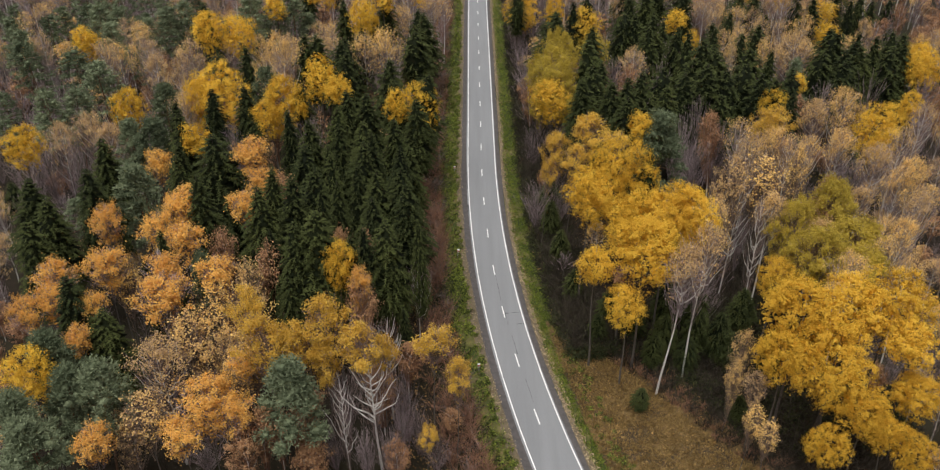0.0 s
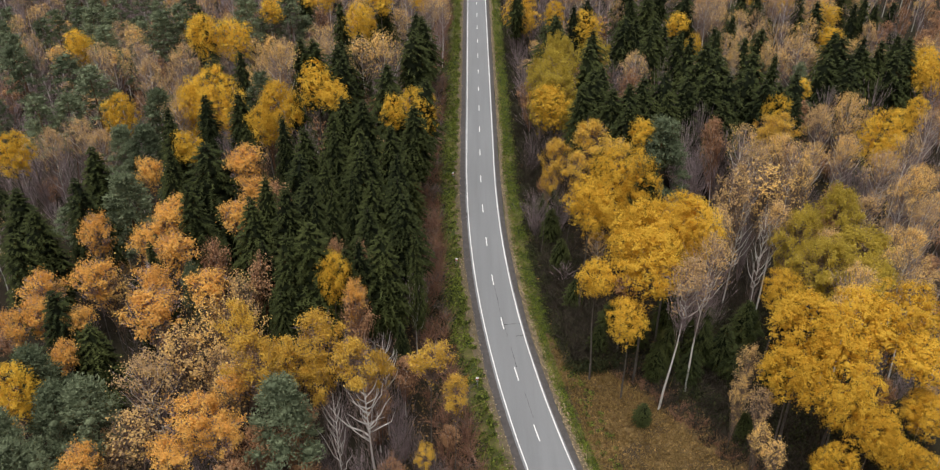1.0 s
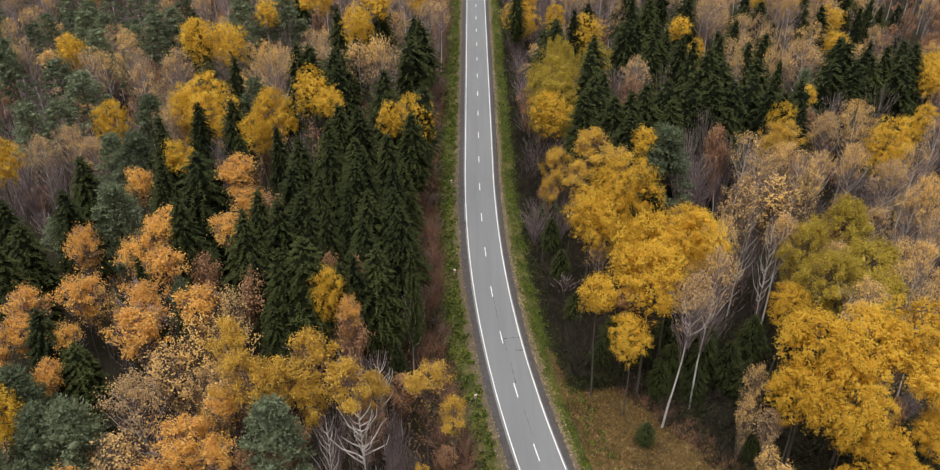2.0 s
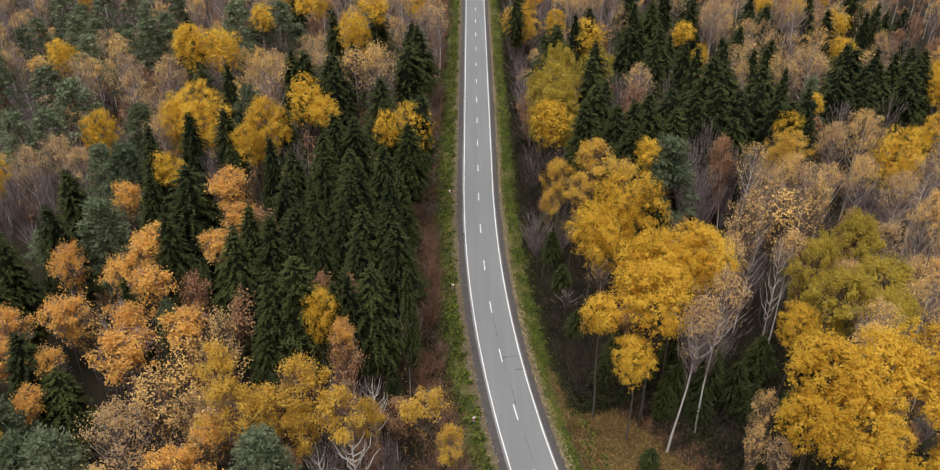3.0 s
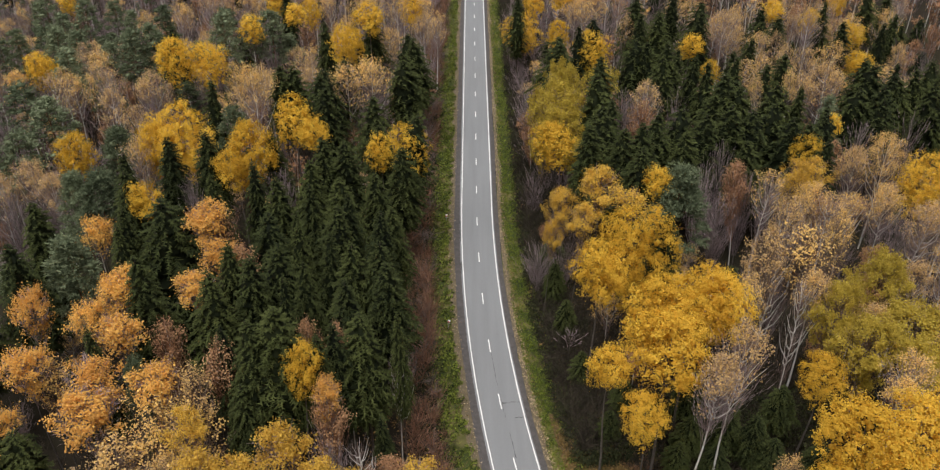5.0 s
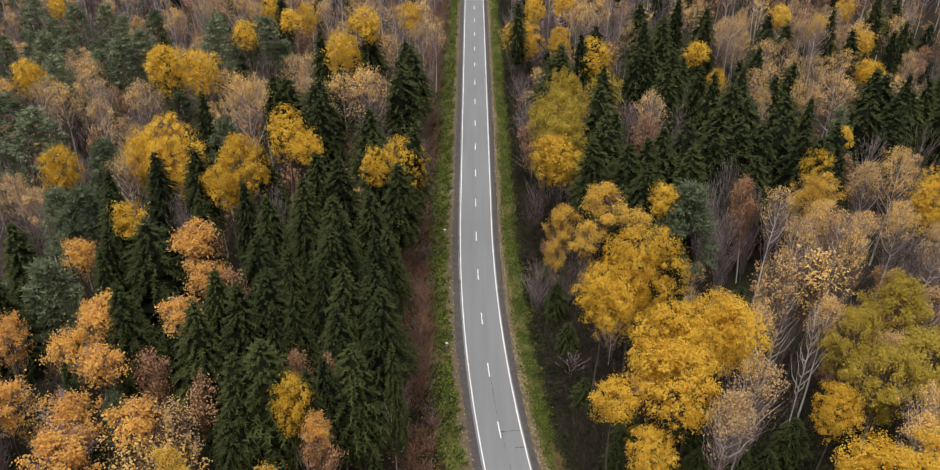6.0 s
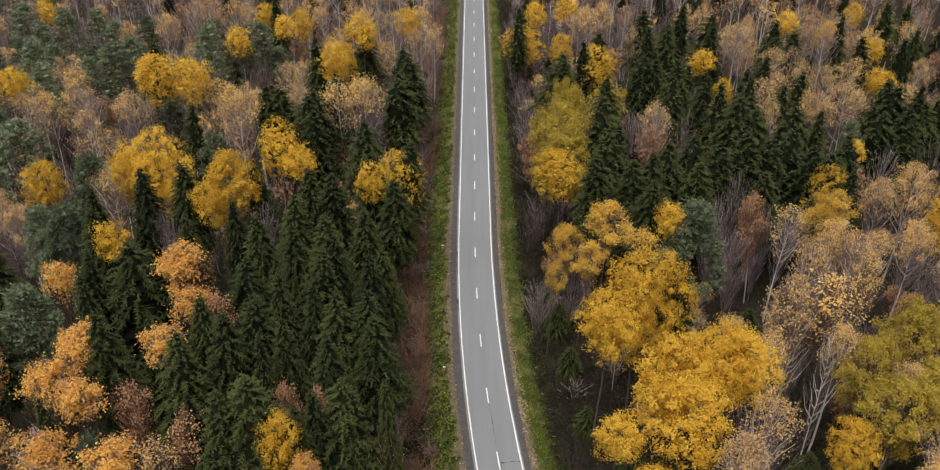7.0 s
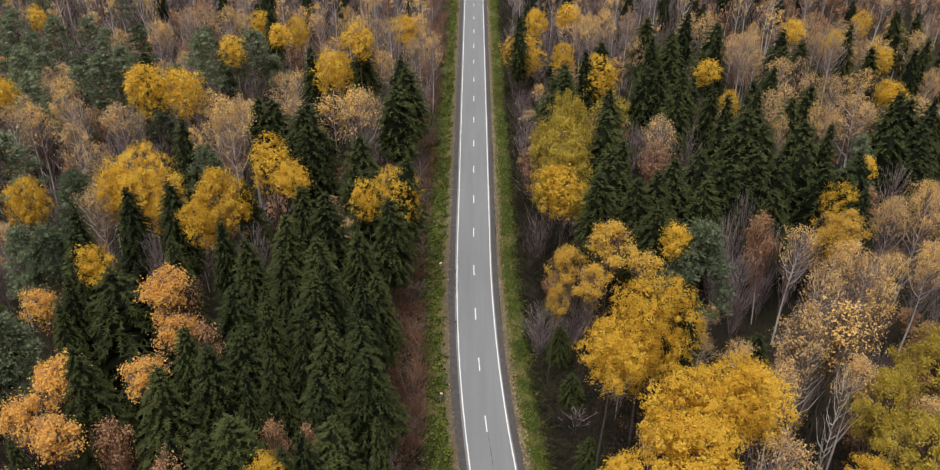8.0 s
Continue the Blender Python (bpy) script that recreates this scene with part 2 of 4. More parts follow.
# ---- the large structure: ground, road, verges ----
def build_ground():
    far = np.array([300, 500, 900, 1600, 3000.0])
    xs = np.concatenate([-far[::-1], np.arange(-220, -20, 10.0), np.arange(-20, 45, 2.5), np.arange(45, 221, 10.0), far])
    ys = np.concatenate([-far[::-1], np.arange(-60, 60, 10.0), np.arange(60, 160, 2.5), np.arange(160, 421, 5.0), far + 200])
    x, y = np.meshgrid(xs, ys)
    z = land(x, y) - np.where(np.abs(offset(x, y)) < 8.8, 0.2, 0.0)
    z = np.where((np.abs(x) > 250) | (y < -80) | (y > 450), -0.5, z)
    n, m = x.shape
    i, j = np.meshgrid(np.arange(n - 1), np.arange(m - 1), indexing="ij")
    quads = np.stack([i * m + j, i * m + j + 1, (i + 1) * m + j + 1, (i + 1) * m + j], -1).reshape(-1, 4)
    sh = Shape()
    sh.add(np.stack([x, y, z], -1), quads)
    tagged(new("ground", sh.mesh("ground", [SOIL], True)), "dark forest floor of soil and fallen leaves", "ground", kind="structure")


build_ground()


def build_clearing():
    """A sheet of dry grass over the open corner beside the bend, with a ragged edge."""
    rng = np.random.default_rng(12)
    y = np.arange(40, 107, 1.5)
    wide = np.interp(y, [40, 72, 80, 92, 104, 106], [32, 29, 24, 18, 10.5, 9.5]) + rng.normal(0, 0.7, len(y))
    s = np.linspace(0, 1, 16)
    o = 6.2 + (wide - 6.2)[:, None] * s
    k = np.sqrt(1 + slope_of(y) ** 2)[:, None]
    x, yy = middle(y)[:, None] + o / k, y[:, None] - o * slope_of(y)[:, None] / k
    n, m = x.shape
    i, j = np.meshgrid(np.arange(n - 1), np.arange(m - 1), indexing="ij")
    sh = Shape()
    sh.add(np.stack([x, yy, land(x, yy) + 0.14], -1), np.stack([i * m + j, i * m + j + 1, (i + 1) * m + j + 1, (i + 1) * m + j], -1).reshape(-1, 4))
    tagged(new("clearing", sh.mesh("clearing", [MEADOW], True)), "open ground with dry golden-brown grass and leaves", "ground", kind="structure")


build_clearing()
tagged(ribbon("verge_green_west", -8.8, -4.0, [TURF], 0.05, ragged=0.25, seed=3), "rough green roadside verge with weeds", "verge", kind="structure")
tagged(ribbon("verge_green_east", 4.0, 7.6, [TURF], 0.05, ragged=0.2, seed=4), "mown green grass verge falling to a ditch", "verge", kind="structure")
tagged(ribbon("verge_straw_west", -5.4, -4.0, [STRAW], 0.085, ragged=0.16, seed=5), "strip of dry straw-coloured grass by the road", "verge", kind="structure")
tagged(ribbon("verge_straw_east", 3.95, 4.8, [STRAW], 0.085, ragged=0.16, seed=6), "strip of dry straw-coloured grass by the road", "verge", kind="structure")
tagged(ribbon("shoulder_west", -4.3, -3.05, [GRAVEL], 0.1, ragged=0.06, seed=7), "dark damp gravel shoulder", "shoulder", kind="structure")
tagged(ribbon("shoulder_east", 2.98, 4.0, [GRAVEL], 0.1, ragged=0.06, seed=8), "dark damp gravel shoulder", "shoulder", kind="structure")
road = tagged(ribbon("road", -3.24, 3.14, [ASPHALT], 0.12, ragged=0.02, across=6, seed=9), "grey worn two-lane asphalt road with white markings", "road", kind="structure")


def line_mesh(name, y0, y1, o, width, mat, lift, wear=0.0, seed=0, step=2.0):
    """A painted line along the road from y0 to y1."""
    rng = np.random.default_rng(seed)
    y = np.linspace(y0, y1, max(2, int((y1 - y0) / step) + 1))
    k = np.sqrt(1 + slope_of(y) ** 2)
    rows = []
    for edge in (-0.5, 0.5):
        oo = o + edge * width + rng.normal(0, wear, len(y))
        rows.append(np.stack([middle(y) + oo / k, y - oo * slope_of(y) / k, np.full(len(y), lift)], -1))
    n = len(y)
    i = np.arange(n - 1)
    sh = Shape()
    sh.add(np.concatenate(rows), np.stack([i, i + n, i + n + 1, i + 1], -1))
    return sh.mesh(name, [mat])


part("edge_line", line_mesh("edge_line", -40, 500, -2.88, 0.17, PAINT, 0.124, 0.012, 1), road, "white painted edge line")
part("edge_line", line_mesh("edge_line", -40, 500, 2.88, 0.17, PAINT, 0.124, 0.012, 2), road, "white painted edge line")
at = 168.9
while at > 20:                                     # dashes of 3 m every 12 m, back along the bend
    part("centre_dash", line_mesh("centre_dash", at - 1.5, at + 1.5, 0, 0.17, PAINT, 0.124, 0.01, int(at), 0.5), road)
    at -= 12 / math.sqrt(1 + float(slope_of(at - 6)) ** 2)
for n in range(1, 22):
    part("centre_dash", line_mesh("centre_dash", 168.9 + 12 * n - 1.5, 168.9 + 12 * n + 1.5, 0, 0.17, PAINT, 0.124, 0.01, n, 0.5), road)
for y0, y1, o, w in ((105.5, 112.0, 0.25, 0.07), (98.5, 103.0, 0.35, 0.06), (112.0, 121.0, 0.1, 0.04), (88, 93, 0.3, 0.04), (150, 157, -3.12, 0.16), (140, 143.5, -3.1, 0.14)):
    part("crack", line_mesh("crack", y0, y1, o, w, TAR, 0.123, w * 0.5, int(y0), 0.6), road, "dark tar-filled crack")


def cross_crack(y, o0, o1, seed):
    rng = np.random.default_rng(seed)
    pts, n = [], 9
    for edge in (-0.05, 0.05):
        for s in np.linspace(0, 1, n):
            x, yy, _ = on_road(y + edge + rng.normal(0, 0.06), o0 + (o1 - o0) * s)
            pts.append((x, yy, 0.123))
    i = np.arange(n - 1)
    sh = Shape()
    sh.add(pts, np.stack([i, i + 1, i + 1 + n, i + n], -1))
    part("crack", sh.mesh("crack", [TAR]), road, "dark tar-filled crack")


cross_crack(105.6, 1.6, 3.1, 4)
cross_crack(108.6, 0.2, 3.0, 5)


# ---- trees: each kind has a few grown shapes ----
def sway(rng, height, lean=0.25, n=7):
    z = np.linspace(0, height, n)
    dx, dy = rng.normal(0, lean, 2)
    w = rng.uniform(0, 6.3, 2)
    return np.stack([dx * (z / height) ** 1.4 + 0.12 * np.sin(z * 0.35 + w[0]), dy * (z / height) ** 1.4 + 0.12 * np.sin(z * 0.31 + w[1]), z], -1)


def along(line, z):
    return np.stack([np.interp(z, line[:, 2], line[:, 0]), np.interp(z, line[:, 2], line[:, 1]), np.asarray(z, float)], -1)


def grow_spruce(seed, H=24.0, R=3.4, detail=1.0):
    rng = np.random.default_rng(seed)
    whorls, arms, lets = round(15 + 24 * detail), round(7 + 9 * detail), 13 if detail > 0.8 else 8 if detail > 0.2 else 1
    stem = sway(rng, H, 0.15)
    bole = 0.36 if R < 4.5 else 0.1                   # forest spruces have shed their lowest branches
    trunk, crown = Shape(), Shape()
    tube(trunk, stem, np.linspace(0.2, 0.02, len(stem)), 6)
    base, out, size = [], [], []
    lop = rng.uniform(0, 6.3)
    for w in range(whorls):
        f = w / (whorls - 1)
        z = H * (bole + (0.995 - bole) * f)
        reach = R * (min(1, (1 - z / H) / 0.4) ** 0.6 * 0.97 + 0.03) * (0.5 + 0.5 * min(1, f / 0.25))
        n = max(4, round(arms * (1 - 0.4 * f)))
        turn = rng.uniform(0, 6.3)
        for k in range(n):
            if rng.random() < 0.07:
                continue
            az = turn + 2 * math.pi * k / n + rng.normal(0, 0.22)
            base.append((z + rng.normal(0, 0.2), az))
            size.append(max(0.3, reach * rng.uniform(0.7, 1.2) * (1 + 0.12 * math.cos(az - lop))))
            out.append(f)
    base, size, f = np.array(base), np.array(size)[:, None], np.array(out)[:, None]
    o = along(stem, base[:, 0])
    d = np.stack([np.cos(base[:, 1]), np.sin(base[:, 1]), np.zeros(len(base))], -1)
    s = np.stack([-np.sin(base[:, 1]), np.cos(base[:, 1]), np.zeros(len(base))], -1)
    drop = (0.36 - 0.52 * f ** 3) * size + rng.normal(0, 0.06, size.shape)
    zed = np.array([0, 0, 1.0])

    def spot(q):
        return o + d * size * q - zed * drop * (q ** 1.6) + zed * size * 0.10 * np.sin(np.pi * q)

    wid = (0.03 * size + 0.05) * (1.6 if detail < 0.8 else 1)
    q0, q1, q2, q3 = spot(0.05), spot(0.42), spot(0.78), spot(1.06) + zed * size * 0.07
    pts = np.stack([q0 - s * wid * 0.4, q0 + s * wid * 0.4, q1 + s * wid, q1 - s * wid, q2 + s * wid * 0.7, q2 - s * wid * 0.7], 1)
    n = len(base)
    i = np.arange(n)[:, None] * 6
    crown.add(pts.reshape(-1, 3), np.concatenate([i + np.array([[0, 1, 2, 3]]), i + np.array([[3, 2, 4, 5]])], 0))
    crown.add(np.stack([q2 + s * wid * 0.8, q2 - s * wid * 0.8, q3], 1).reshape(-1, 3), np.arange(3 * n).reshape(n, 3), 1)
    for q in np.linspace(0.35, 1.0, lets):
        for hand in (-1, 1):
            c = spot(q + rng.uniform(-0.06, 0.06, (n, 1)))
            reach = (size * (0.17 - 0.08 * q) + 0.13) * rng.uniform(0.6, 1.4, (n, 1)) * (1.5 if detail < 0.8 else 1)
            tip = c + s * hand * reach * rng.uniform(0.4, 1.1, (n, 1)) + d * reach * 0.6 + zed * reach * rng.uniform(-0.7, 0.35, (n, 1))
            b1, b2 = c - d * wid * 0.9, c + d * wid * 0.9
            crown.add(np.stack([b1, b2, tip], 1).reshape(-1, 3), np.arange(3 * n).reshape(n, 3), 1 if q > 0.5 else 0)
    rings = 31 if detail > 0.8 else 15                # the dense inside, in ragged tiers: a near-black solid added to block light
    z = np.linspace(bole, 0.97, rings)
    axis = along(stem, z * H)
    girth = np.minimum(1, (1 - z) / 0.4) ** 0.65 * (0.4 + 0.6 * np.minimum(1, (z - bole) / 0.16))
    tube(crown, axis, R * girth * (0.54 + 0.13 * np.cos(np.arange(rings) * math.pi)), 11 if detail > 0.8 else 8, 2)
    tiers = crown.points[-1].reshape(rings, -1, 3)
    tiers += (tiers - axis[:, None]) * rng.normal(0, 0.16, tiers.shape[:2] + (1,)) + rng.normal(0, 0.09, tiers.shape)
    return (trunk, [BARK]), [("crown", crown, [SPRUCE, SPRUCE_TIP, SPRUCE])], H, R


def limbs(rng, stem, z0, z1, count, reach, rise, shape, thick=0.06, slot=0, sides=4):
    """Curved limbs that leave the stem; returns points along their outer halves."""
    ends = []
    H = stem[-1, 2]
    for k in range(count):
        f = (k + rng.uniform(0, 1)) / count
        z = z0 + (z1 - z0) * f
        az = k * 2.4 + rng.normal(0, 0.4)
        L = reach * (1.1 - 0.55 * f) * rng.uniform(0.75, 1.15)
        q = np.linspace(0, 1, 5)[:, None]
        line = along(stem, [z])[0] + np.array([math.cos(az), math.sin(az), 0]) * L * q ** 0.85 + np.array([0, 0, 1.0]) * L * rise * rng.uniform(0.7, 1.3) * q ** 1.3
        line[1:] += rng.normal(0, 0.06 * L, (4, 3)) * np.array([1, 1, 0.5])
        line[:, 2] = np.minimum(line[:, 2], H * 0.99)
        first = shape.count
        tube(shape, line, np.linspace(thick * (1.1 - 0.5 * f), thick * 0.15, 5), sides, slot)
        stump = int(np.argmin(np.linalg.norm(shape.points[0] - line[0], axis=1)))
        shape.faces.append(np.array([[first, first + 1, stump]]))       # grown together with the stem
        shape.slots.append(np.array([slot]))
        ends.append(line[2:])
    return np.concatenate(ends)


def grow_aspen(seed, H=22.0, R=3.8, detail=1.0, mat=None, bark=None, size=0.13, deep=None):
    """A dense crown of many overlapping lobes, each covered in leaf tufts."""
    rng = np.random.default_rng(seed)
    stem = sway(rng, H * 0.93, 0.35)
    trunk, crown = Shape(), Shape()
    tube(trunk, stem, np.linspace(0.17, 0.03, len(stem)), 7)
    depth = min((deep or 2.3) * R, 0.8 * H)
    limbs(rng, stem, H - depth * 1.1, H * 0.85, 6, R * 0.8, 0.8, trunk, 0.07)
    mid, half = H - depth / 2, depth / 2
    lobes = 20
    hubs, radii = [(0, 0, H - R * 0.5), (0, 0, mid)], [R * 0.5, R * 0.62]
    for k in range(lobes):
        z = -0.85 + 1.65 * (k + 0.5) / lobes
        girth = math.sqrt(max(0.06, 1 - z * z * 0.95)) * rng.uniform(0.82, 1.12)
        az = k * 2.4 + rng.normal(0, 0.35)
        rr = R * rng.uniform(0.28, 0.46)
        hubs.append((math.cos(az) * (R * girth - rr * 0.8), math.sin(az) * (R * girth - rr * 0.8), mid + z * (half - rr * 0.4)))
        radii.append(rr)
    hubs, radii = np.array(hubs), np.array(radii)
    hubs[:, :2] += along(stem, hubs[:, 2])[:, :2]
    for hub, rr in zip(hubs, radii):
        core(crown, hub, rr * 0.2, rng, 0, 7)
    # sprays: small bunches all over the lobes, each with its own leaves
    bunches, per = int(R * R * 32 + 30), max(9, round(44 * detail))
    size = size / detail ** 0.4
    which = rng.choice(len(hubs), bunches, p=radii ** 2 / (radii ** 2).sum())
    out = unit(rng.normal(0, 1, (bunches, 3)) + np.array([0, 0, 0.45]))
    spot = hubs[which] + out * radii[which][:, None] * rng.uniform(0.85, 1.1, (bunches, 1))
    keep = np.min(np.linalg.norm((spot[:, None] - hubs[None]) / radii[None, :, None], axis=2), axis=1) > 0.62
    spot, out = np.repeat(spot[keep], per, 0), np.repeat(out[keep], per, 0)
    way = unit(rng.normal(0, 1, spot.shape) + out * 0.9 + np.array([0, 0, 0.3]))
    girth = np.repeat(rng.uniform(0.28, 0.68, int(keep.sum())), per)[:, None]
    leaves(crown, spot + way * girth * rng.uniform(0.1, 1.5, (len(spot), 1)) ** 1.2, way * 0.5 + out + np.array([0, 0, 0.35]), size, rng, loose=0.45)
    return (trunk, [bark or ASPEN_BARK]), [("crown", crown, [mat or ASPEN, INNER_SHADE])], H, R


def grow_dome(seed, H=21.0, R=3.4, detail=1.0, leafy=4000, twigs=900, mat=None, twig=None, bark=None, size=0.15, deep=3.0, bald=0.0, limb=0.05, clumps=90, loose=0.42, rise=1.0, stem_r=0.11, pointed=1.0, spread=0.72, arms=13):
    """A rounded crown held by a fan of rising twigs; the leaves sit in small clumps at its outside, thinning out towards the bottom as bald goes to 1."""
    rng = np.random.default_rng(seed)
    D = min(deep * R, 0.78 * H)
    stem = sway(rng, H * 0.94, 0.4)
    trunk, fine, crown = Shape(), Shape(), Shape()
    tube(trunk, stem, np.linspace(stem_r, 0.015, len(stem)), 6)
    limbs(rng, stem, H - D * 1.05, H * 0.82, max(6, round(arms * detail ** 0.5)), R * spread, rise * 1.5, trunk, limb, 0, 4 if detail > 0.8 else 3)
    wave = rng.uniform(0, 6.3, 4)

    def skin(n):
        """Places on the outside of the crown, with how far down each lies (0 top, 1 bottom)."""
        q = rng.uniform(0, 1, n) ** 0.85
        az = rng.uniform(0, 2 * np.pi, n)
        girth = np.where(q < 0.45, np.sqrt(np.maximum(1 - (1 - q / 0.45) ** 2, 0)) ** pointed, 1 - 0.72 * (np.maximum(q - 0.45, 0) / 0.55) ** 1.4)
        lobe = 1 + 0.2 * np.sin(2 * az + wave[0]) + 0.14 * np.sin(5 * az + 6 * q + wave[1]) + 0.14 * np.sin(11 * q + 3 * az + wave[2])
        r = R * girth * lobe * rng.uniform(0.45, 1.06, n)
        z = H - D * q * (1 + 0.14 * np.sin(2 * az + wave[3])) - R * 0.12 * (1 + np.sin(4 * az + wave[1]))
        return np.stack([np.cos(az) * r, np.sin(az) * r, z], -1) + along(stem, z) * np.array([1, 1, 0]), q

    twigs = int(twigs * detail ** 0.8)
    tip, q = skin(twigs)
    thin = rng.uniform(0, 1, twigs) > bald * np.clip((q - 0.35) / 0.5, 0, 1)        # fewer twigs low in a bald crown
    tip, q, twigs = tip[thin], q[thin], int(thin.sum())
    drop = (0.18 + 0.22 * rng.uniform(0, 1, twigs)) * D * rise
    foot_z = np.clip(tip[:, 2] - drop, H * 0.12, H * 0.93)
    axis = along(stem, foot_z)
    inner = rng.uniform(0.08, 0.45, (twigs, 1))
    foot = axis + (tip - axis) * np.array([1, 1, 0]) * inner
    knee = foot * 0.45 + tip * 0.55 + (tip - axis) * np.array([0.10, 0.10, 0]) + rng.normal(0, 0.07, tip.shape) * R * 0.5
    wide = 1 / detail ** 0.4
    slivers(fine, foot, knee + (knee - foot) * 0.12, rng.uniform(0.035, 0.07, twigs) * wide, rng)
    slivers(fine, knee - (tip - knee) * 0.05, tip, rng.uniform(0.03, 0.06, twigs) * wide, rng)
    for low, high in ((0.1, 0.6), (0.4, 0.95)):
        base = knee + (tip - knee) * rng.uniform(low, high, (twigs, 1))
        slivers(fine, base, base + unit(unit(tip - foot) + rng.normal(0, 0.45, tip.shape)) * rng.uniform(0.35, 0.95, (twigs, 1)), rng.uniform(0.025, 0.05, twigs) * wide, rng)
    parts = [("branchwork", fine, [twig or TWIG])]
    leafy = int(leafy * detail ** 0.7)
    if leafy:
        size = size / detail ** 0.25
        keep = np.clip(1.15 - bald * 1.6 * q, 0.03, 1) ** 2 * rng.lognormal(0, 0.7, twigs)
        hub = rng.choice(twigs, min(twigs, clumps), p=keep / keep.sum(), replace=False)
        k = hub[rng.choice(len(hub), leafy, p=keep[hub] / keep[hub].sum())]
        back = np.abs(rng.normal(0, 0.35, (leafy, 1)))
        at = tip[k] - (tip[k] - knee[k]) * back + rng.normal(0, loose, (leafy, 3)) * np.array([1, 1, 0.8])
        facing = unit(at - along(stem, np.clip(at[:, 2] - 0.3 * D, 0, H))) + np.array([0, 0, 0.5])
        leaves(crown, at, facing, size, rng, loose=0.6)
        parts.append(("crown", crown, [mat]))
    return (trunk, [bark or ASPEN_BARK]), parts, H, R


def grow_pine(seed, H=21.0, R=3.2, detail=1.0):
    """Long bare stem, then shelves of rounded needle clumps."""
    rng = np.random.default_rng(seed)
    clumps, per = round(30 + 22 * detail), round(20 + 150 * detail)
    stem = sway(rng, H * 0.97, 0.4)
    trunk, crown = Shape(), Shape()
    tube(trunk, stem, np.linspace(0.22, 0.04, len(stem)), 6)
    limbs(rng, stem, H * 0.45, H * 0.93, 12, R * 0.85, 0.28, trunk, 0.07)
    f = np.sqrt(rng.uniform(0, 1, clumps))
    z = H * (0.46 + 0.53 * np.linspace(0, 1, clumps) ** 0.85)
    g = np.clip((1.03 - z / H) / 0.42, 0, 1) ** 0.7
    az = np.arange(clumps) * 2.4 + rng.normal(0, 0.4, clumps)
    hub = along(stem, z) + np.stack([np.cos(az), np.sin(az), np.zeros(clumps)], -1) * (R * g * (0.35 + 0.6 * f))[:, None]
    rad = R * rng.uniform(0.22, 0.36, clumps)
    for h, r in zip(hub, rad):
        core(crown, h, np.array([0.55, 0.55, 0.28]) * r, rng, 1)
    which = np.repeat(np.arange(clumps), per)
    way = unit(rng.normal(0, 1, (len(which), 3)) + np.array([0, 0, 0.45]))
    at = hub[which] + way * rad[which][:, None] * rng.uniform(0.45, 1.1, (len(which), 1)) * np.array([1.1, 1.1, 0.6])
    out = unit(way + unit(hub - along(stem, hub[:, 2] - 0.6))[which] * 0.3 + rng.normal(0, 0.5, way.shape) + np.array([0, 0, 0.2]))
    slivers(crown, at - out * 0.16, at + out * rng.uniform(0.14, 0.3, (len(at), 1)), rng.uniform(0.1, 0.19, len(at)) / detail ** 0.3, rng)
    return (trunk, [PINE_BARK]), [("crown", crown, [PINE, PINE])], H, R


def grow_birch(seed, H, R, detail, full):
    return grow_dome(seed, H, R, detail, int(3300 * full * (R / 3) ** 1.5), 520, BIRCH, TWIG, BIRCH_BARK, 0.14, 3.4, 0.75, 0.085, 150, 0.3, 1.2, 0.15, 1.0, 0.85, 15)


def grow_amber(seed, H, R, detail, full):
    return grow_dome(seed, H, R, detail, int(6400 * full * (R / 3.2) ** 1.7), int(520 * R / 3.2), AMBER, TWIG, ASPEN_BARK, 0.165, 2.1, 0.45, 0.05, int(120 * full * R / 3.2), 0.3)


def grow_gold(seed, H, R, detail, full):
    return grow_dome(seed, H, R, detail, int(5800 * full * (R / 3.2) ** 1.7), int(420 * R / 3.2), GOLD, PALE_TWIG, ASPEN_BARK, 0.165, 2.3, 0.45, 0.05, int(80 * full * R / 3.2), 0.34)


def grow_fan(seed, H, R, detail):
    return grow_dome(seed, H, R, detail, int(1900 * (R / 3.2) ** 1.6), int(620 * R / 3.2), BIRCH, FAN_TWIG, ASPEN_BARK, 0.18, 3.1, 0.4, 0.07, int(170 * R / 3.2), 0.26, 1.4)


def grow_bare(seed, H, R, detail):
    return grow_dome(seed, H, R, detail, 0, 270, None, TWIG, ASPEN_BARK, 0.3, 3.4, 0, 0.075, 0, 0, 1.6)


def grow_rusty(seed, H, R, detail):
    return grow_dome(seed, H, R, detail, int(1900 * (R / 2.5) ** 1.6), 520, RUST, RUST_TWIG, BIRCH_BARK, 0.165, 3.8, 0.25, 0.04, 110, 0.28, 1.4, 0.09, 1.5)


def grow_white(seed, H, R, detail):
    return grow_dome(seed, H, R, detail, 0, 200, None, PALE_TWIG, BIRCH_BARK, 0.3, 4.2, 0, 0.13, 0, 0, 0.9, 0.19, 1.0, 1.15, 22)


def grow_olive(seed, H, R, detail):
    return grow_dome(seed, H, R, detail, int(11000 * (R / 3.8) ** 1.6), 700, OLIVE, FAN_TWIG, ASPEN_BARK, 0.19, 1.9, 0.3, 0.06, 200, 0.36)


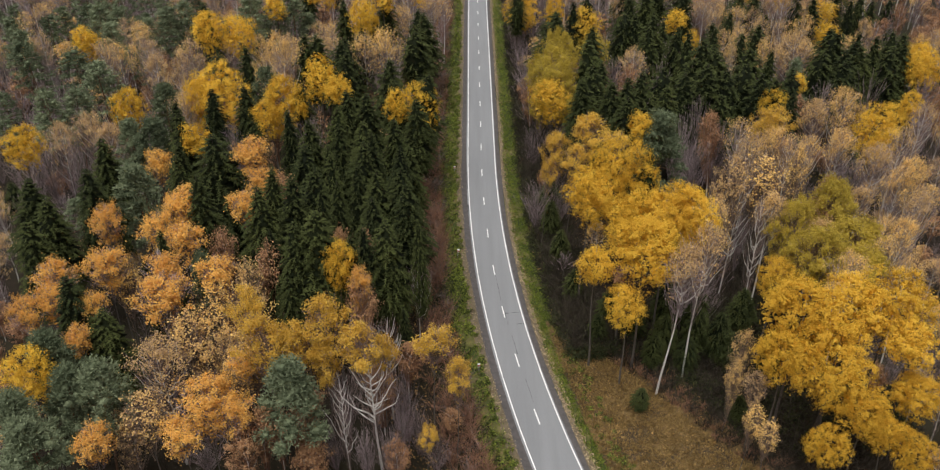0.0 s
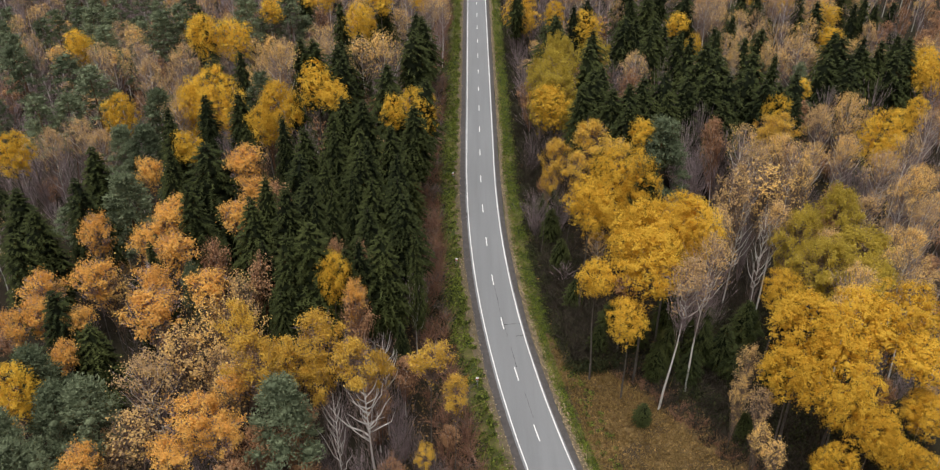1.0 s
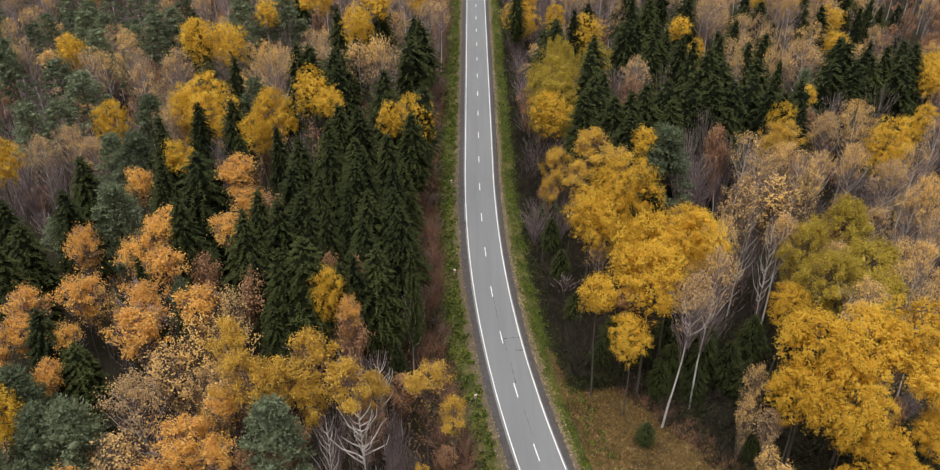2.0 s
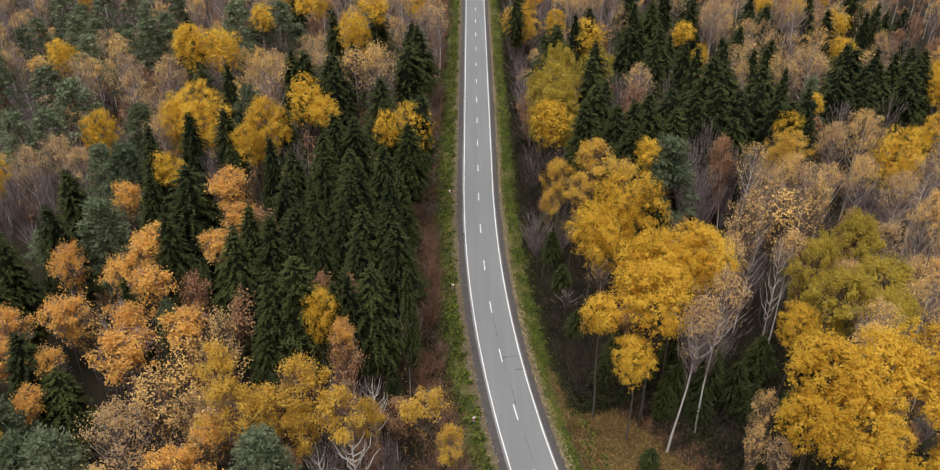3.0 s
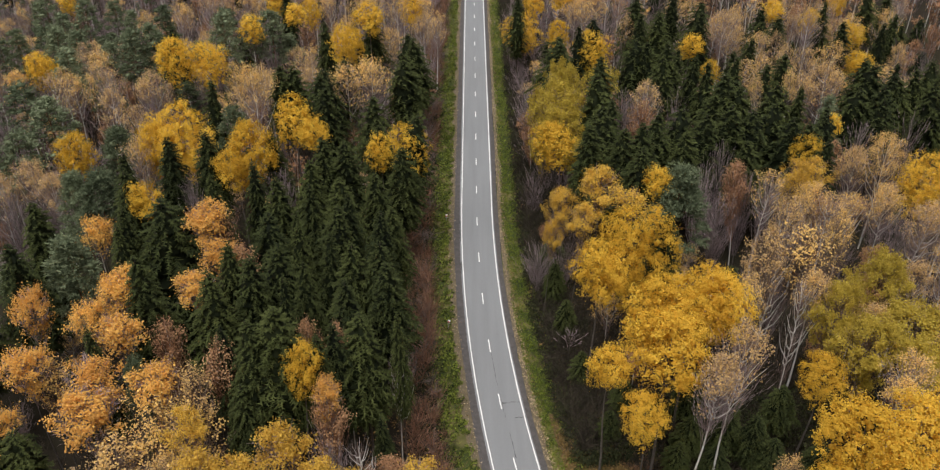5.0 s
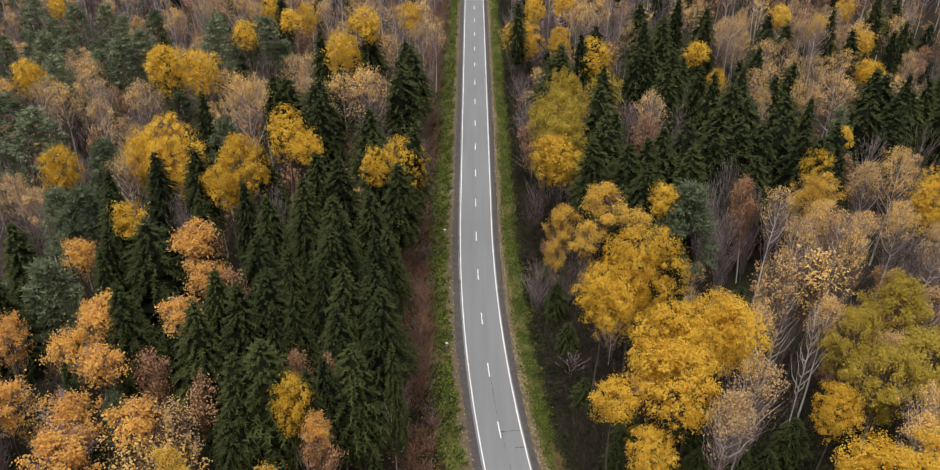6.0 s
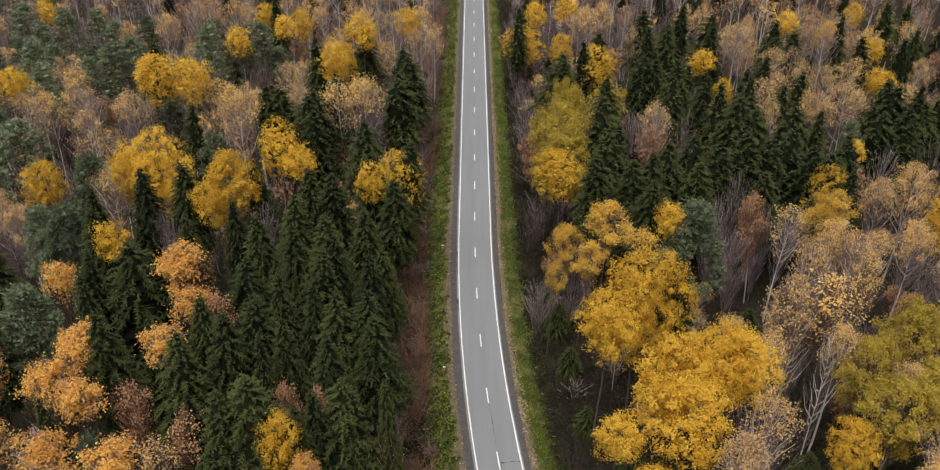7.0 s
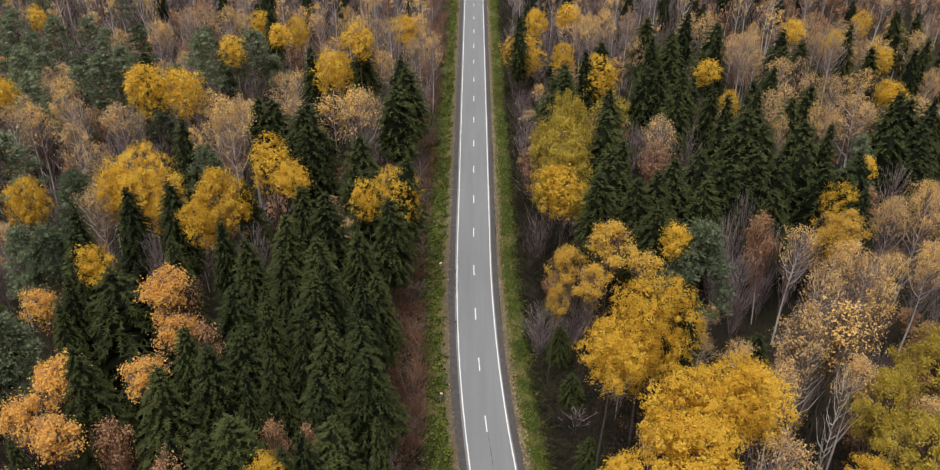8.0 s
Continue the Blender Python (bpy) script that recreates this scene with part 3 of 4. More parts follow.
KINDS = {
    "spruce": ("spruce", "tall dark green spruce with drooping layered branches"),
    "pine": ("pine", "grey-green pine with rounded needle clumps and bare stem"),
    "aspen": ("aspen", "aspen with a dense golden-yellow autumn crown"),
    "gold": ("young_aspen", "slender tree with loose yellow autumn leaves"),
    "fan": ("half_bare_tree", "half-bare tree with sparse tan leaves on fanned branches"),
    "amber": ("maple", "broadleaf tree with loose amber-orange autumn leaves"),
    "birch": ("birch", "half-bare birch with tan-gold leaves and white trunk"),
    "bare": ("bare_tree", "leafless grey-brown tree with a fan of branches"),
    "rusty": ("rusty_birch", "small birch with thin rust-brown leaves"),
    "olive": ("willow", "broad tree with olive-yellow leaves still turning"),
    "white": ("bare_birch", "leafless birch with white trunk and branches"),
}


def shapes_of(kind, d):
    """The grown shapes of a kind at a level of detail, slender and broad."""
    if kind == "spruce":
        return [grow_spruce(s, 24, r, d) for s, r in ((1, 3.0), (2, 3.5), (3, 4.3), (4, 3.9), (5, 3.3), (6, 4.8), (7, 5.4))]
    if kind == "pine":
        return [grow_pine(s, 21, r, d) for s, r in ((11, 3.2), (12, 3.8), (13, 4.3))]
    if kind == "aspen":
        return [grow_aspen(s, 21, r, d) for s, r in ((21, 1.8), (22, 2.5), (23, 3.1), (24, 3.8), (25, 4.6), (26, 5.4), (27, 3.4))]
    if kind == "amber":
        return [grow_amber(s, 20, r, d, q) for s, r, q in ((31, 2.0, 1), (32, 2.6, 0.8), (33, 3.2, 1), (34, 4.0, 0.9), (35, 2.8, 0.6), (36, 4.8, 1))]
    if kind == "gold":
        return [grow_gold(s, 20, r, d, q) for s, r, q in ((91, 2.0, 0.9), (92, 2.8, 1), (93, 3.5, 0.8), (94, 3.2, 1))]
    if kind == "fan":
        return [grow_fan(s, 20, r, d) for s, r in ((95, 2.4), (96, 3.2), (97, 4.6))]
    if kind == "birch":
        return [grow_birch(s, 21, r, d, t) for s, r, t in ((41, 2.2, 1.0), (42, 2.8, 0.55), (43, 3.0, 1.0), (44, 3.4, 0.75), (45, 4.0, 0.9), (46, 3.0, 0.3))]
    if kind == "bare":
        return [grow_bare(s, 18, r, d) for s, r in ((51, 2.4), (52, 3.0), (53, 3.6))]
    if kind == "rusty":
        return [grow_rusty(s, 17, r, d) for s, r in ((61, 1.8), (62, 2.3), (63, 2.9))]
    if kind == "olive":
        return [grow_olive(s, 21, r, d) for s, r in ((71, 3.8), (72, 5.0))]
    return [grow_white(s, 22, r, d) for s, r in ((81, 2.8), (82, 3.6))]


def model(kind, shapes):
    return [(t.mesh("trunk", bark, True), [(p, s.mesh(p, mats)) for p, s, mats in parts], H, R) for (t, bark), parts, H, R in shapes]


NEAR = {k: model(k, shapes_of(k, 1.0)) for k in KINDS}
FAR = {k: model(k, shapes_of(k, 0.4)) for k in KINDS}
dice = random.Random(7)
PLANTED = []                                        # kind, x, y, height, crown radius
COUNT = {}


def pick(models, height, radius):
    """One of the shapes whose slenderness is closest."""
    order = sorted(models, key=lambda m: abs(math.log((m[3] / m[2]) / (radius / height))))
    return dice.choice(order[:2])


def stand(kind, x, y, height, radius, models):
    """One tree as a thing of its own."""
    name, label = KINDS[kind]
    radius *= {"pine": 1.1, "amber": 0.92, "gold": 0.92, "aspen": 1.06}.get(kind, 1.0)
    trunk, parts, H, R = pick(models[kind], height, radius)
    tree = new(name)
    part("trunk", trunk, tree)
    for p, me in parts:
        tagged(part(p, me, tree), kind="stuff" if p == "branchwork" else "")
    lean = (dice.gauss(0, 1.2), dice.gauss(0, 1.2))
    tree.matrix_basis = pose(x, y, float(land(x, y)) - 0.08, *lean, dice.uniform(0, 360)) @ Matrix.Diagonal((radius / R, radius / R, height / H, 1))
    size = "young " if height < H * 0.72 else ""
    tagged(tree, size + label, "tree", name.replace("_", " ") + " trees of the forest")
    COUNT[kind] = COUNT.get(kind, 0) + 1


def plant(kind, rows):
    for x, y, height, radius in rows:
        stand(kind, x, y, height, radius, NEAR if y < 150 else FAR)
        PLANTED.append((kind, x, y, height, radius))


plant("spruce", [
    (-45.6, 83.9, 20.0, 3.5), (-49.5, 85.0, 24.0, 3.7), (-24.4, 91.4, 19.0, 2.2), (-9.1, 93.4, 13.0, 1.2), (-23.2, 93.5, 26.0, 2.9), (-43.6, 94.3, 21.0, 1.2),
    (-20.9, 94.7, 27.7, 4.2), (-40.4, 94.8, 25.0, 1.7), (-16.0, 95.2, 24.0, 2.2), (-13.7, 96.3, 24.0, 2.3), (-26.7, 96.6, 24.0, 2.0), (-60.0, 97.3, 24.0, 3.5),
    (-11.1, 97.8, 24.0, 3.6), (-6.8, 98.2, 24.5, 1.4), (-20.9, 101.8, 26.0, 1.8), (-29.1, 102.2, 27.0, 3.2), (-59.7, 102.6, 25.0, 3.7), (-37.4, 103.7, 28.0, 3.1),
    (-13.9, 105.2, 24.0, 3.0), (-18.9, 105.6, 26.0, 2.2), (-26.2, 106.2, 27.0, 3.2), (-40.9, 107.7, 24.0, 2.2), (-65.0, 108.0, 25.0, 3.8), (-9.7, 108.6, 24.0, 3.3),
])
plant("spruce", [
    (-55.6, 109.4, 26.0, 3.6), (-23.1, 109.4, 26.0, 3.6), (-29.6, 110.7, 26.0, 2.7), (-14.2, 113.1, 24.0, 3.2), (-11.1, 113.1, 24.0, 3.2), (-17.9, 113.9, 24.5, 2.1),
    (-43.9, 113.9, 26.0, 2.1), (-21.5, 115.3, 26.0, 2.2), (-26.2, 117.3, 26.0, 3.8), (-23.1, 118.9, 26.0, 1.9), (-39.8, 119.0, 27.0, 5.4), (-46.4, 119.3, 25.0, 2.4),
    (-18.5, 119.9, 25.0, 3.3), (-57.9, 119.9, 26.0, 3.5), (-11.1, 121.2, 24.5, 2.6), (29.1, 124.4, 22.0, 2.7), (-16.3, 124.4, 24.5, 2.4), (-21.2, 124.9, 26.0, 2.7),
    (-9.8, 125.8, 22.0, 2.5), (-47.8, 126.1, 27.0, 3.2), (-35.5, 126.4, 26.0, 2.5), (-26.4, 128.5, 25.0, 3.3), (-17.9, 130.6, 24.0, 3.4), (-31.4, 132.0, 25.0, 2.4),
])
plant("spruce", [
    (-50.0, 132.4, 27.0, 2.8), (-13.3, 133.9, 23.0, 3.0), (-24.0, 135.4, 24.0, 3.1), (27.2, 138.2, 25.0, 3.5), (-46.2, 139.8, 26.0, 3.1), (-17.6, 141.8, 24.0, 3.6),
    (-41.2, 142.4, 26.0, 3.4), (-9.7, 142.8, 23.0, 3.4), (-22.0, 143.1, 24.0, 3.4), (25.5, 144.9, 25.0, 3.9), (-30.4, 145.8, 24.0, 2.8), (21.0, 147.7, 25.0, 3.7),
    (29.2, 147.7, 25.0, 3.7), (47.6, 147.8, 22.0, 3.5), (60.3, 147.8, 22.0, 2.9), (36.1, 148.3, 23.0, 3.7), (57.5, 148.7, 21.0, 3.1), (58.4, 150.2, 24.0, 4.0),
    (-13.6, 151.1, 23.0, 3.3), (24.3, 152.6, 26.0, 4.5), (32.9, 153.1, 24.0, 3.8), (40.8, 153.1, 24.0, 4.0), (56.0, 153.1, 24.0, 4.0), (49.6, 154.6, 24.0, 4.1),
])
plant("spruce", [
    (45.7, 155.1, 25.0, 4.5), (-9.3, 155.5, 23.0, 3.9), (63.2, 155.6, 23.0, 3.9), (37.5, 156.1, 24.0, 4.1), (54.3, 159.3, 24.0, 3.9), (63.3, 159.7, 23.0, 2.3),
    (26.4, 161.3, 23.0, 2.9), (-16.9, 163.4, 23.0, 3.8), (-45.8, 163.8, 25.2, 2.8), (75.9, 164.5, 22.0, 3.4), (24.6, 168.3, 25.0, 3.9), (48.2, 168.4, 25.0, 4.4),
    (-26.2, 168.5, 22.3, 3.1), (62.7, 168.5, 23.0, 2.4), (73.6, 168.6, 23.0, 3.9), (79.1, 168.6, 23.0, 4.1), (87.6, 168.6, 23.0, 3.9), (50.9, 169.3, 22.4, 4.3),
    (58.6, 169.8, 23.0, 4.2), (-27.5, 171.7, 23.6, 3.9), (51.6, 173.2, 21.8, 3.8), (91.1, 173.7, 22.7, 3.7), (25.5, 174.0, 24.5, 2.4), (82.4, 174.1, 22.6, 3.8),
])
plant("spruce", [
    (84.9, 174.9, 22.0, 3.8), (-26.5, 175.0, 23.2, 4.5), (-32.5, 175.5, 23.6, 4.1), (47.4, 176.2, 24.0, 2.9), (-35.8, 177.1, 23.6, 3.6), (94.1, 177.7, 23.0, 3.6),
    (79.5, 177.7, 24.2, 4.3), (88.5, 178.1, 22.5, 2.9), (78.9, 178.6, 24.0, 4.1), (59.0, 179.0, 22.8, 3.2), (84.5, 180.1, 23.0, 2.6), (27.0, 180.8, 23.6, 3.6),
    (40.3, 182.1, 23.0, 2.8), (53.4, 182.3, 23.0, 2.8), (80.3, 182.7, 23.0, 2.6), (-24.7, 183.2, 21.6, 3.2), (45.5, 183.5, 23.0, 2.8), (-12.3, 184.7, 21.5, 4.3),
    (65.1, 185.5, 23.0, 3.4), (-11.9, 188.1, 21.4, 3.8), (-24.4, 188.1, 21.4, 2.3), (41.5, 188.5, 24.0, 3.8), (19.1, 188.7, 24.0, 3.5), (97.1, 188.8, 20.0, 3.9),
])
plant("spruce", [
    (55.7, 189.5, 21.9, 3.0), (67.8, 192.6, 23.0, 2.5), (-10.1, 193.0, 23.0, 3.7), (18.9, 193.1, 23.2, 4.5), (39.4, 194.9, 22.0, 3.0), (45.3, 195.6, 20.5, 2.3),
    (60.8, 195.8, 22.4, 3.0), (36.4, 196.3, 22.0, 4.0), (-63.3, 199.4, 22.6, 3.5), (-29.9, 199.8, 24.0, 3.1), (-13.2, 203.9, 20.0, 4.3), (25.6, 204.1, 22.1, 2.6),
    (69.4, 205.0, 24.0, 3.8), (84.6, 205.5, 22.6, 3.3), (64.8, 205.5, 23.0, 2.5), (94.5, 208.0, 21.7, 2.4), (29.9, 209.6, 22.0, 3.7), (39.3, 210.4, 23.0, 2.5),
    (44.3, 210.5, 23.0, 3.5), (-21.7, 210.6, 22.6, 3.5), (53.8, 210.7, 23.0, 3.0), (97.5, 211.5, 23.0, 2.8), (68.5, 213.6, 23.5, 3.5), (84.5, 218.8, 23.0, 2.6),
])
plant("spruce", [
    (41.0, 220.5, 23.6, 4.2), (46.4, 221.0, 20.0, 3.6), (56.5, 221.2, 22.1, 4.5), (12.9, 223.7, 23.7, 2.8), (98.0, 226.2, 23.4, 3.4), (50.3, 226.9, 22.9, 3.0),
    (104.0, 227.3, 23.0, 3.0), (-44.0, 227.8, 23.4, 2.7),
])
plant("pine", [
    (-46.4, 64.7, 20.0, 3.6), (-49.2, 68.5, 20.0, 3.1), (-43.1, 71.9, 21.0, 3.8), (-20.3, 71.9, 21.0, 3.8), (-46.7, 72.2, 20.0, 3.3), (-49.0, 77.0, 22.0, 3.4),
    (-34.2, 90.3, 24.0, 2.1), (-50.4, 111.8, 25.0, 3.7), (32.0, 133.3, 24.0, 4.7), (-55.2, 133.8, 23.0, 3.7), (-59.3, 134.9, 22.0, 3.1), (-58.7, 149.6, 23.0, 4.0),
    (-77.1, 150.5, 22.0, 4.0), (-81.1, 150.6, 22.0, 3.8), (-40.0, 158.8, 23.0, 3.7), (-76.3, 164.3, 22.0, 4.8), (67.5, 165.2, 22.0, 2.7), (-82.0, 169.4, 22.0, 4.7),
    (-94.0, 174.7, 22.3, 3.6), (-103.4, 188.7, 20.5, 3.6), (-82.8, 188.9, 21.1, 4.3), (-106.4, 193.1, 21.8, 3.6), (-100.1, 195.8, 21.0, 3.5), (-73.1, 199.9, 21.7, 3.7),
])
plant("pine", [
    (-85.6, 200.5, 21.5, 3.8), (-73.4, 202.8, 20.5, 3.9), (-68.8, 203.0, 22.0, 3.7), (-92.4, 203.9, 21.7, 4.0), (-100.3, 205.0, 21.0, 3.3), (-55.4, 207.8, 22.9, 4.3),
    (-98.6, 213.1, 18.0, 3.8), (-49.1, 216.6, 19.8, 3.7), (-55.2, 217.6, 21.5, 3.7), (-70.8, 218.1, 22.3, 3.5), (-46.6, 219.1, 20.1, 4.2), (-92.9, 223.6, 21.9, 3.7),
    (-98.5, 224.2, 18.0, 3.3), (-89.1, 233.2, 18.0, 3.6), (-106.2, 233.8, 19.6, 3.8),
])
plant("aspen", [
    (52.5, 70.8, 11.0, 2.3), (43.0, 72.7, 11.0, 2.4), (50.2, 72.9, 12.0, 2.4), (-50.8, 73.9, 22.0, 2.6), (47.6, 74.5, 15.0, 3.0), (54.7, 76.8, 16.0, 2.8),
    (53.8, 78.3, 22.0, 2.8), (44.8, 78.7, 22.0, 4.7), (38.4, 78.9, 20.0, 3.2), (46.4, 82.2, 25.0, 4.1), (40.9, 82.8, 25.0, 4.2), (52.6, 84.2, 25.0, 4.4),
    (21.6, 91.9, 17.0, 2.7), (-18.2, 92.3, 24.0, 2.1), (23.8, 95.4, 25.0, 4.2), (17.5, 96.3, 21.0, 2.4), (43.3, 98.8, 17.0, 2.8), (22.4, 101.5, 26.0, 4.2),
    (32.6, 103.5, 26.0, 3.6), (28.6, 104.2, 26.0, 4.2), (17.9, 111.9, 25.0, 3.3), (22.8, 117.5, 27.0, 5.6), (-43.8, 124.1, 26.0, 2.1), (-78.0, 132.1, 22.0, 3.0),
])
plant("aspen", [
    (29.5, 134.3, 24.0, 2.0), (-35.2, 139.6, 24.0, 2.5), (-33.1, 141.0, 27.2, 3.7), (75.1, 142.2, 22.0, 4.5), (-63.8, 147.1, 23.0, 2.9), (-51.1, 147.9, 25.0, 3.3),
    (-13.5, 148.4, 22.0, 2.2), (-47.4, 148.9, 27.0, 5.5), (-25.0, 149.2, 24.0, 2.4), (56.7, 149.8, 22.0, 2.5), (84.8, 150.8, 21.0, 2.3), (16.4, 153.6, 22.0, 3.9),
    (-28.8, 154.3, 26.0, 3.6), (-9.4, 154.5, 21.0, 3.9), (67.0, 160.1, 21.0, 1.4), (96.4, 169.4, 21.0, 3.1), (95.3, 173.7, 22.0, 3.5), (99.7, 179.8, 20.2, 2.4),
    (50.1, 184.4, 21.6, 1.8), (-58.0, 185.9, 25.4, 3.8), (-25.4, 186.1, 27.7, 2.5), (-52.3, 189.3, 23.4, 3.9), (84.3, 190.5, 20.8, 2.1), (82.9, 193.8, 20.3, 2.1),
])
plant("aspen", [
    (-23.4, 195.5, 24.6, 2.7), (-92.3, 196.1, 18.7, 2.5), (-92.9, 199.5, 16.3, 3.4), (50.0, 204.1, 20.6, 2.5), (28.6, 206.3, 19.9, 4.5), (-21.4, 207.9, 26.0, 3.2),
    (-48.7, 209.7, 22.0, 2.7), (21.9, 210.2, 21.4, 2.6), (89.6, 212.7, 20.0, 2.5), (-39.0, 214.5, 23.6, 2.4), (81.7, 218.7, 21.1, 2.2), (95.7, 223.8, 16.0, 2.4),
    (76.0, 227.7, 21.4, 2.6), (-37.7, 229.0, 20.2, 2.7), (15.0, 230.0, 16.5, 5.1), (-46.2, 230.4, 21.1, 2.7), (-14.0, 233.2, 18.8, 3.3), (95.0, 234.1, 20.8, 2.1),
    (23.7, 238.0, 20.6, 2.4), (-103.1, 239.3, 19.3, 2.5), (18.1, 239.5, 19.3, 2.7),
])
plant("gold", [
    (-5.4, 74.8, 9.0, 1.6), (-13.4, 76.3, 23.4, 3.0), (-1.6, 76.6, 19.0, 1.9), (-23.5, 77.3, 24.3, 3.5), (-20.3, 77.5, 22.5, 2.6), (54.4, 78.1, 15.0, 2.1),
    (-4.7, 79.0, 21.5, 2.4), (-16.5, 79.0, 20.0, 2.8), (-10.7, 79.3, 20.0, 2.0), (-17.8, 79.6, 25.0, 3.3), (-27.6, 84.7, 24.0, 2.2), (12.9, 129.1, 19.0, 1.7),
    (24.7, 129.6, 23.0, 2.4), (17.6, 131.1, 20.0, 2.6), (15.8, 134.3, 21.0, 2.9), (21.0, 135.8, 23.0, 3.7), (57.2, 141.1, 22.0, 3.0), (53.4, 142.0, 22.0, 3.4),
])
plant("amber", [
    (-41.9, 66.2, 17.0, 2.5), (-32.2, 68.1, 17.0, 2.6), (-27.4, 69.8, 18.0, 2.6), (-29.9, 70.7, 21.0, 4.3), (-26.9, 77.9, 18.0, 2.1), (-48.3, 81.0, 20.0, 1.8),
    (-55.2, 84.2, 22.0, 2.2), (-40.2, 85.1, 24.0, 4.1), (-47.8, 85.4, 22.0, 2.0), (-53.9, 86.5, 22.0, 2.5), (-32.8, 89.1, 24.0, 2.8), (-14.3, 89.6, 23.0, 1.8),
    (-38.7, 89.8, 24.0, 3.5), (-53.2, 91.6, 23.0, 3.2), (-49.4, 94.9, 23.0, 3.0), (-39.8, 98.2, 24.0, 2.7), (-44.5, 101.0, 24.0, 2.6), (-52.2, 102.3, 24.0, 2.6),
    (-41.0, 105.4, 26.0, 2.5), (-43.2, 106.1, 24.0, 2.0), (-32.8, 106.8, 24.0, 2.6), (-31.8, 114.0, 24.0, 2.5), (-48.5, 116.6, 26.0, 2.0), (-35.2, 119.9, 26.0, 3.1),
])
plant("amber", [
    (-92.4, 187.0, 18.0, 2.6),
])
plant("fan", [
    (-39.8, 70.1, 14.0, 2.0), (-37.3, 71.2, 18.0, 2.7), (35.9, 72.5, 12.0, 1.6), (33.9, 74.4, 13.0, 1.5), (35.7, 78.3, 15.0, 1.7), (-27.0, 79.6, 19.0, 3.1),
    (33.5, 81.0, 14.0, 1.5), (-30.7, 81.8, 19.0, 3.6), (-34.7, 82.1, 21.0, 3.1), (35.0, 84.4, 17.0, 1.8), (-31.5, 86.0, 23.0, 5.2), (-29.2, 91.5, 23.0, 2.3),
    (-48.0, 95.4, 20.0, 2.4), (39.6, 114.7, 26.0, 3.5), (45.9, 117.0, 25.0, 3.4), (54.4, 125.4, 22.0, 2.5),
])
plant("birch", [
    (-36.6, 77.1, 22.0, 3.8), (26.6, 89.7, 26.3, 2.6), (49.8, 93.5, 19.0, 2.2), (30.8, 93.5, 26.5, 3.0), (52.4, 95.4, 21.0, 2.7), (60.9, 96.2, 20.0, 2.7),
    (59.9, 101.3, 20.0, 2.3), (63.6, 104.5, 21.0, 2.9), (52.6, 106.0, 20.0, 2.6), (61.4, 107.7, 20.0, 2.3), (37.3, 109.5, 22.0, 2.6), (45.4, 110.3, 22.0, 2.4),
    (69.2, 113.0, 21.0, 3.2), (60.4, 114.4, 21.0, 2.5), (69.4, 120.5, 21.0, 3.2), (72.9, 122.3, 22.0, 3.2), (46.0, 124.2, 25.5, 3.0), (69.7, 130.9, 20.0, 3.8),
    (55.6, 131.9, 22.0, 3.2), (59.2, 133.0, 21.0, 2.4), (75.3, 133.3, 22.0, 3.2), (65.4, 134.7, 21.0, 3.3), (53.5, 134.9, 22.0, 3.1), (47.9, 138.6, 22.0, 3.1),
])
plant("birch", [
    (-75.6, 141.1, 19.0, 3.6), (-66.0, 141.1, 19.0, 3.0), (83.7, 143.8, 22.0, 3.2), (-70.6, 144.1, 20.0, 3.7), (-53.4, 145.2, 24.0, 3.0), (64.7, 146.5, 22.0, 3.1),
    (70.7, 148.3, 23.0, 4.2), (-59.1, 161.1, 22.0, 2.8), (-65.8, 167.7, 23.0, 4.4), (53.9, 168.9, 24.1, 1.4), (34.2, 169.7, 23.7, 3.5), (-39.2, 169.8, 26.6, 4.6),
    (-77.2, 170.1, 24.8, 2.8), (35.4, 173.0, 22.0, 3.5), (-59.1, 173.7, 23.8, 2.7), (-38.5, 178.8, 21.1, 2.9), (-77.9, 179.1, 21.0, 3.1), (-38.8, 179.4, 23.0, 4.4),
    (-29.8, 179.4, 23.0, 3.9), (68.5, 181.3, 20.0, 3.3), (-23.6, 181.4, 23.0, 4.4), (-70.7, 181.6, 21.5, 3.1), (-18.4, 182.4, 24.0, 4.4), (73.6, 182.4, 22.0, 5.2),
])
plant("birch", [
    (83.4, 182.5, 22.0, 3.9), (66.3, 183.4, 20.9, 3.2), (56.8, 183.5, 22.3, 3.3), (-91.7, 184.8, 19.7, 3.0), (-82.8, 185.2, 19.7, 2.6), (-73.7, 185.5, 23.8, 4.4),
    (76.4, 186.8, 19.5, 3.2), (62.2, 188.7, 21.9, 3.5), (-98.9, 189.3, 20.3, 2.7), (67.2, 190.3, 23.3, 3.1), (88.0, 190.4, 19.7, 3.2), (79.0, 196.8, 21.5, 3.1),
    (74.8, 197.2, 20.6, 2.7), (-35.9, 197.8, 19.7, 3.1), (-83.6, 198.6, 20.1, 2.7), (63.5, 199.4, 22.8, 2.7), (68.8, 203.0, 21.5, 2.9), (57.8, 205.7, 25.6, 2.8),
    (98.3, 206.5, 18.0, 3.1), (-28.7, 206.6, 20.3, 3.5), (62.8, 211.7, 19.8, 2.8), (-18.8, 212.1, 20.1, 3.6), (-27.0, 212.4, 21.9, 3.0), (58.7, 216.1, 21.2, 3.4),
])
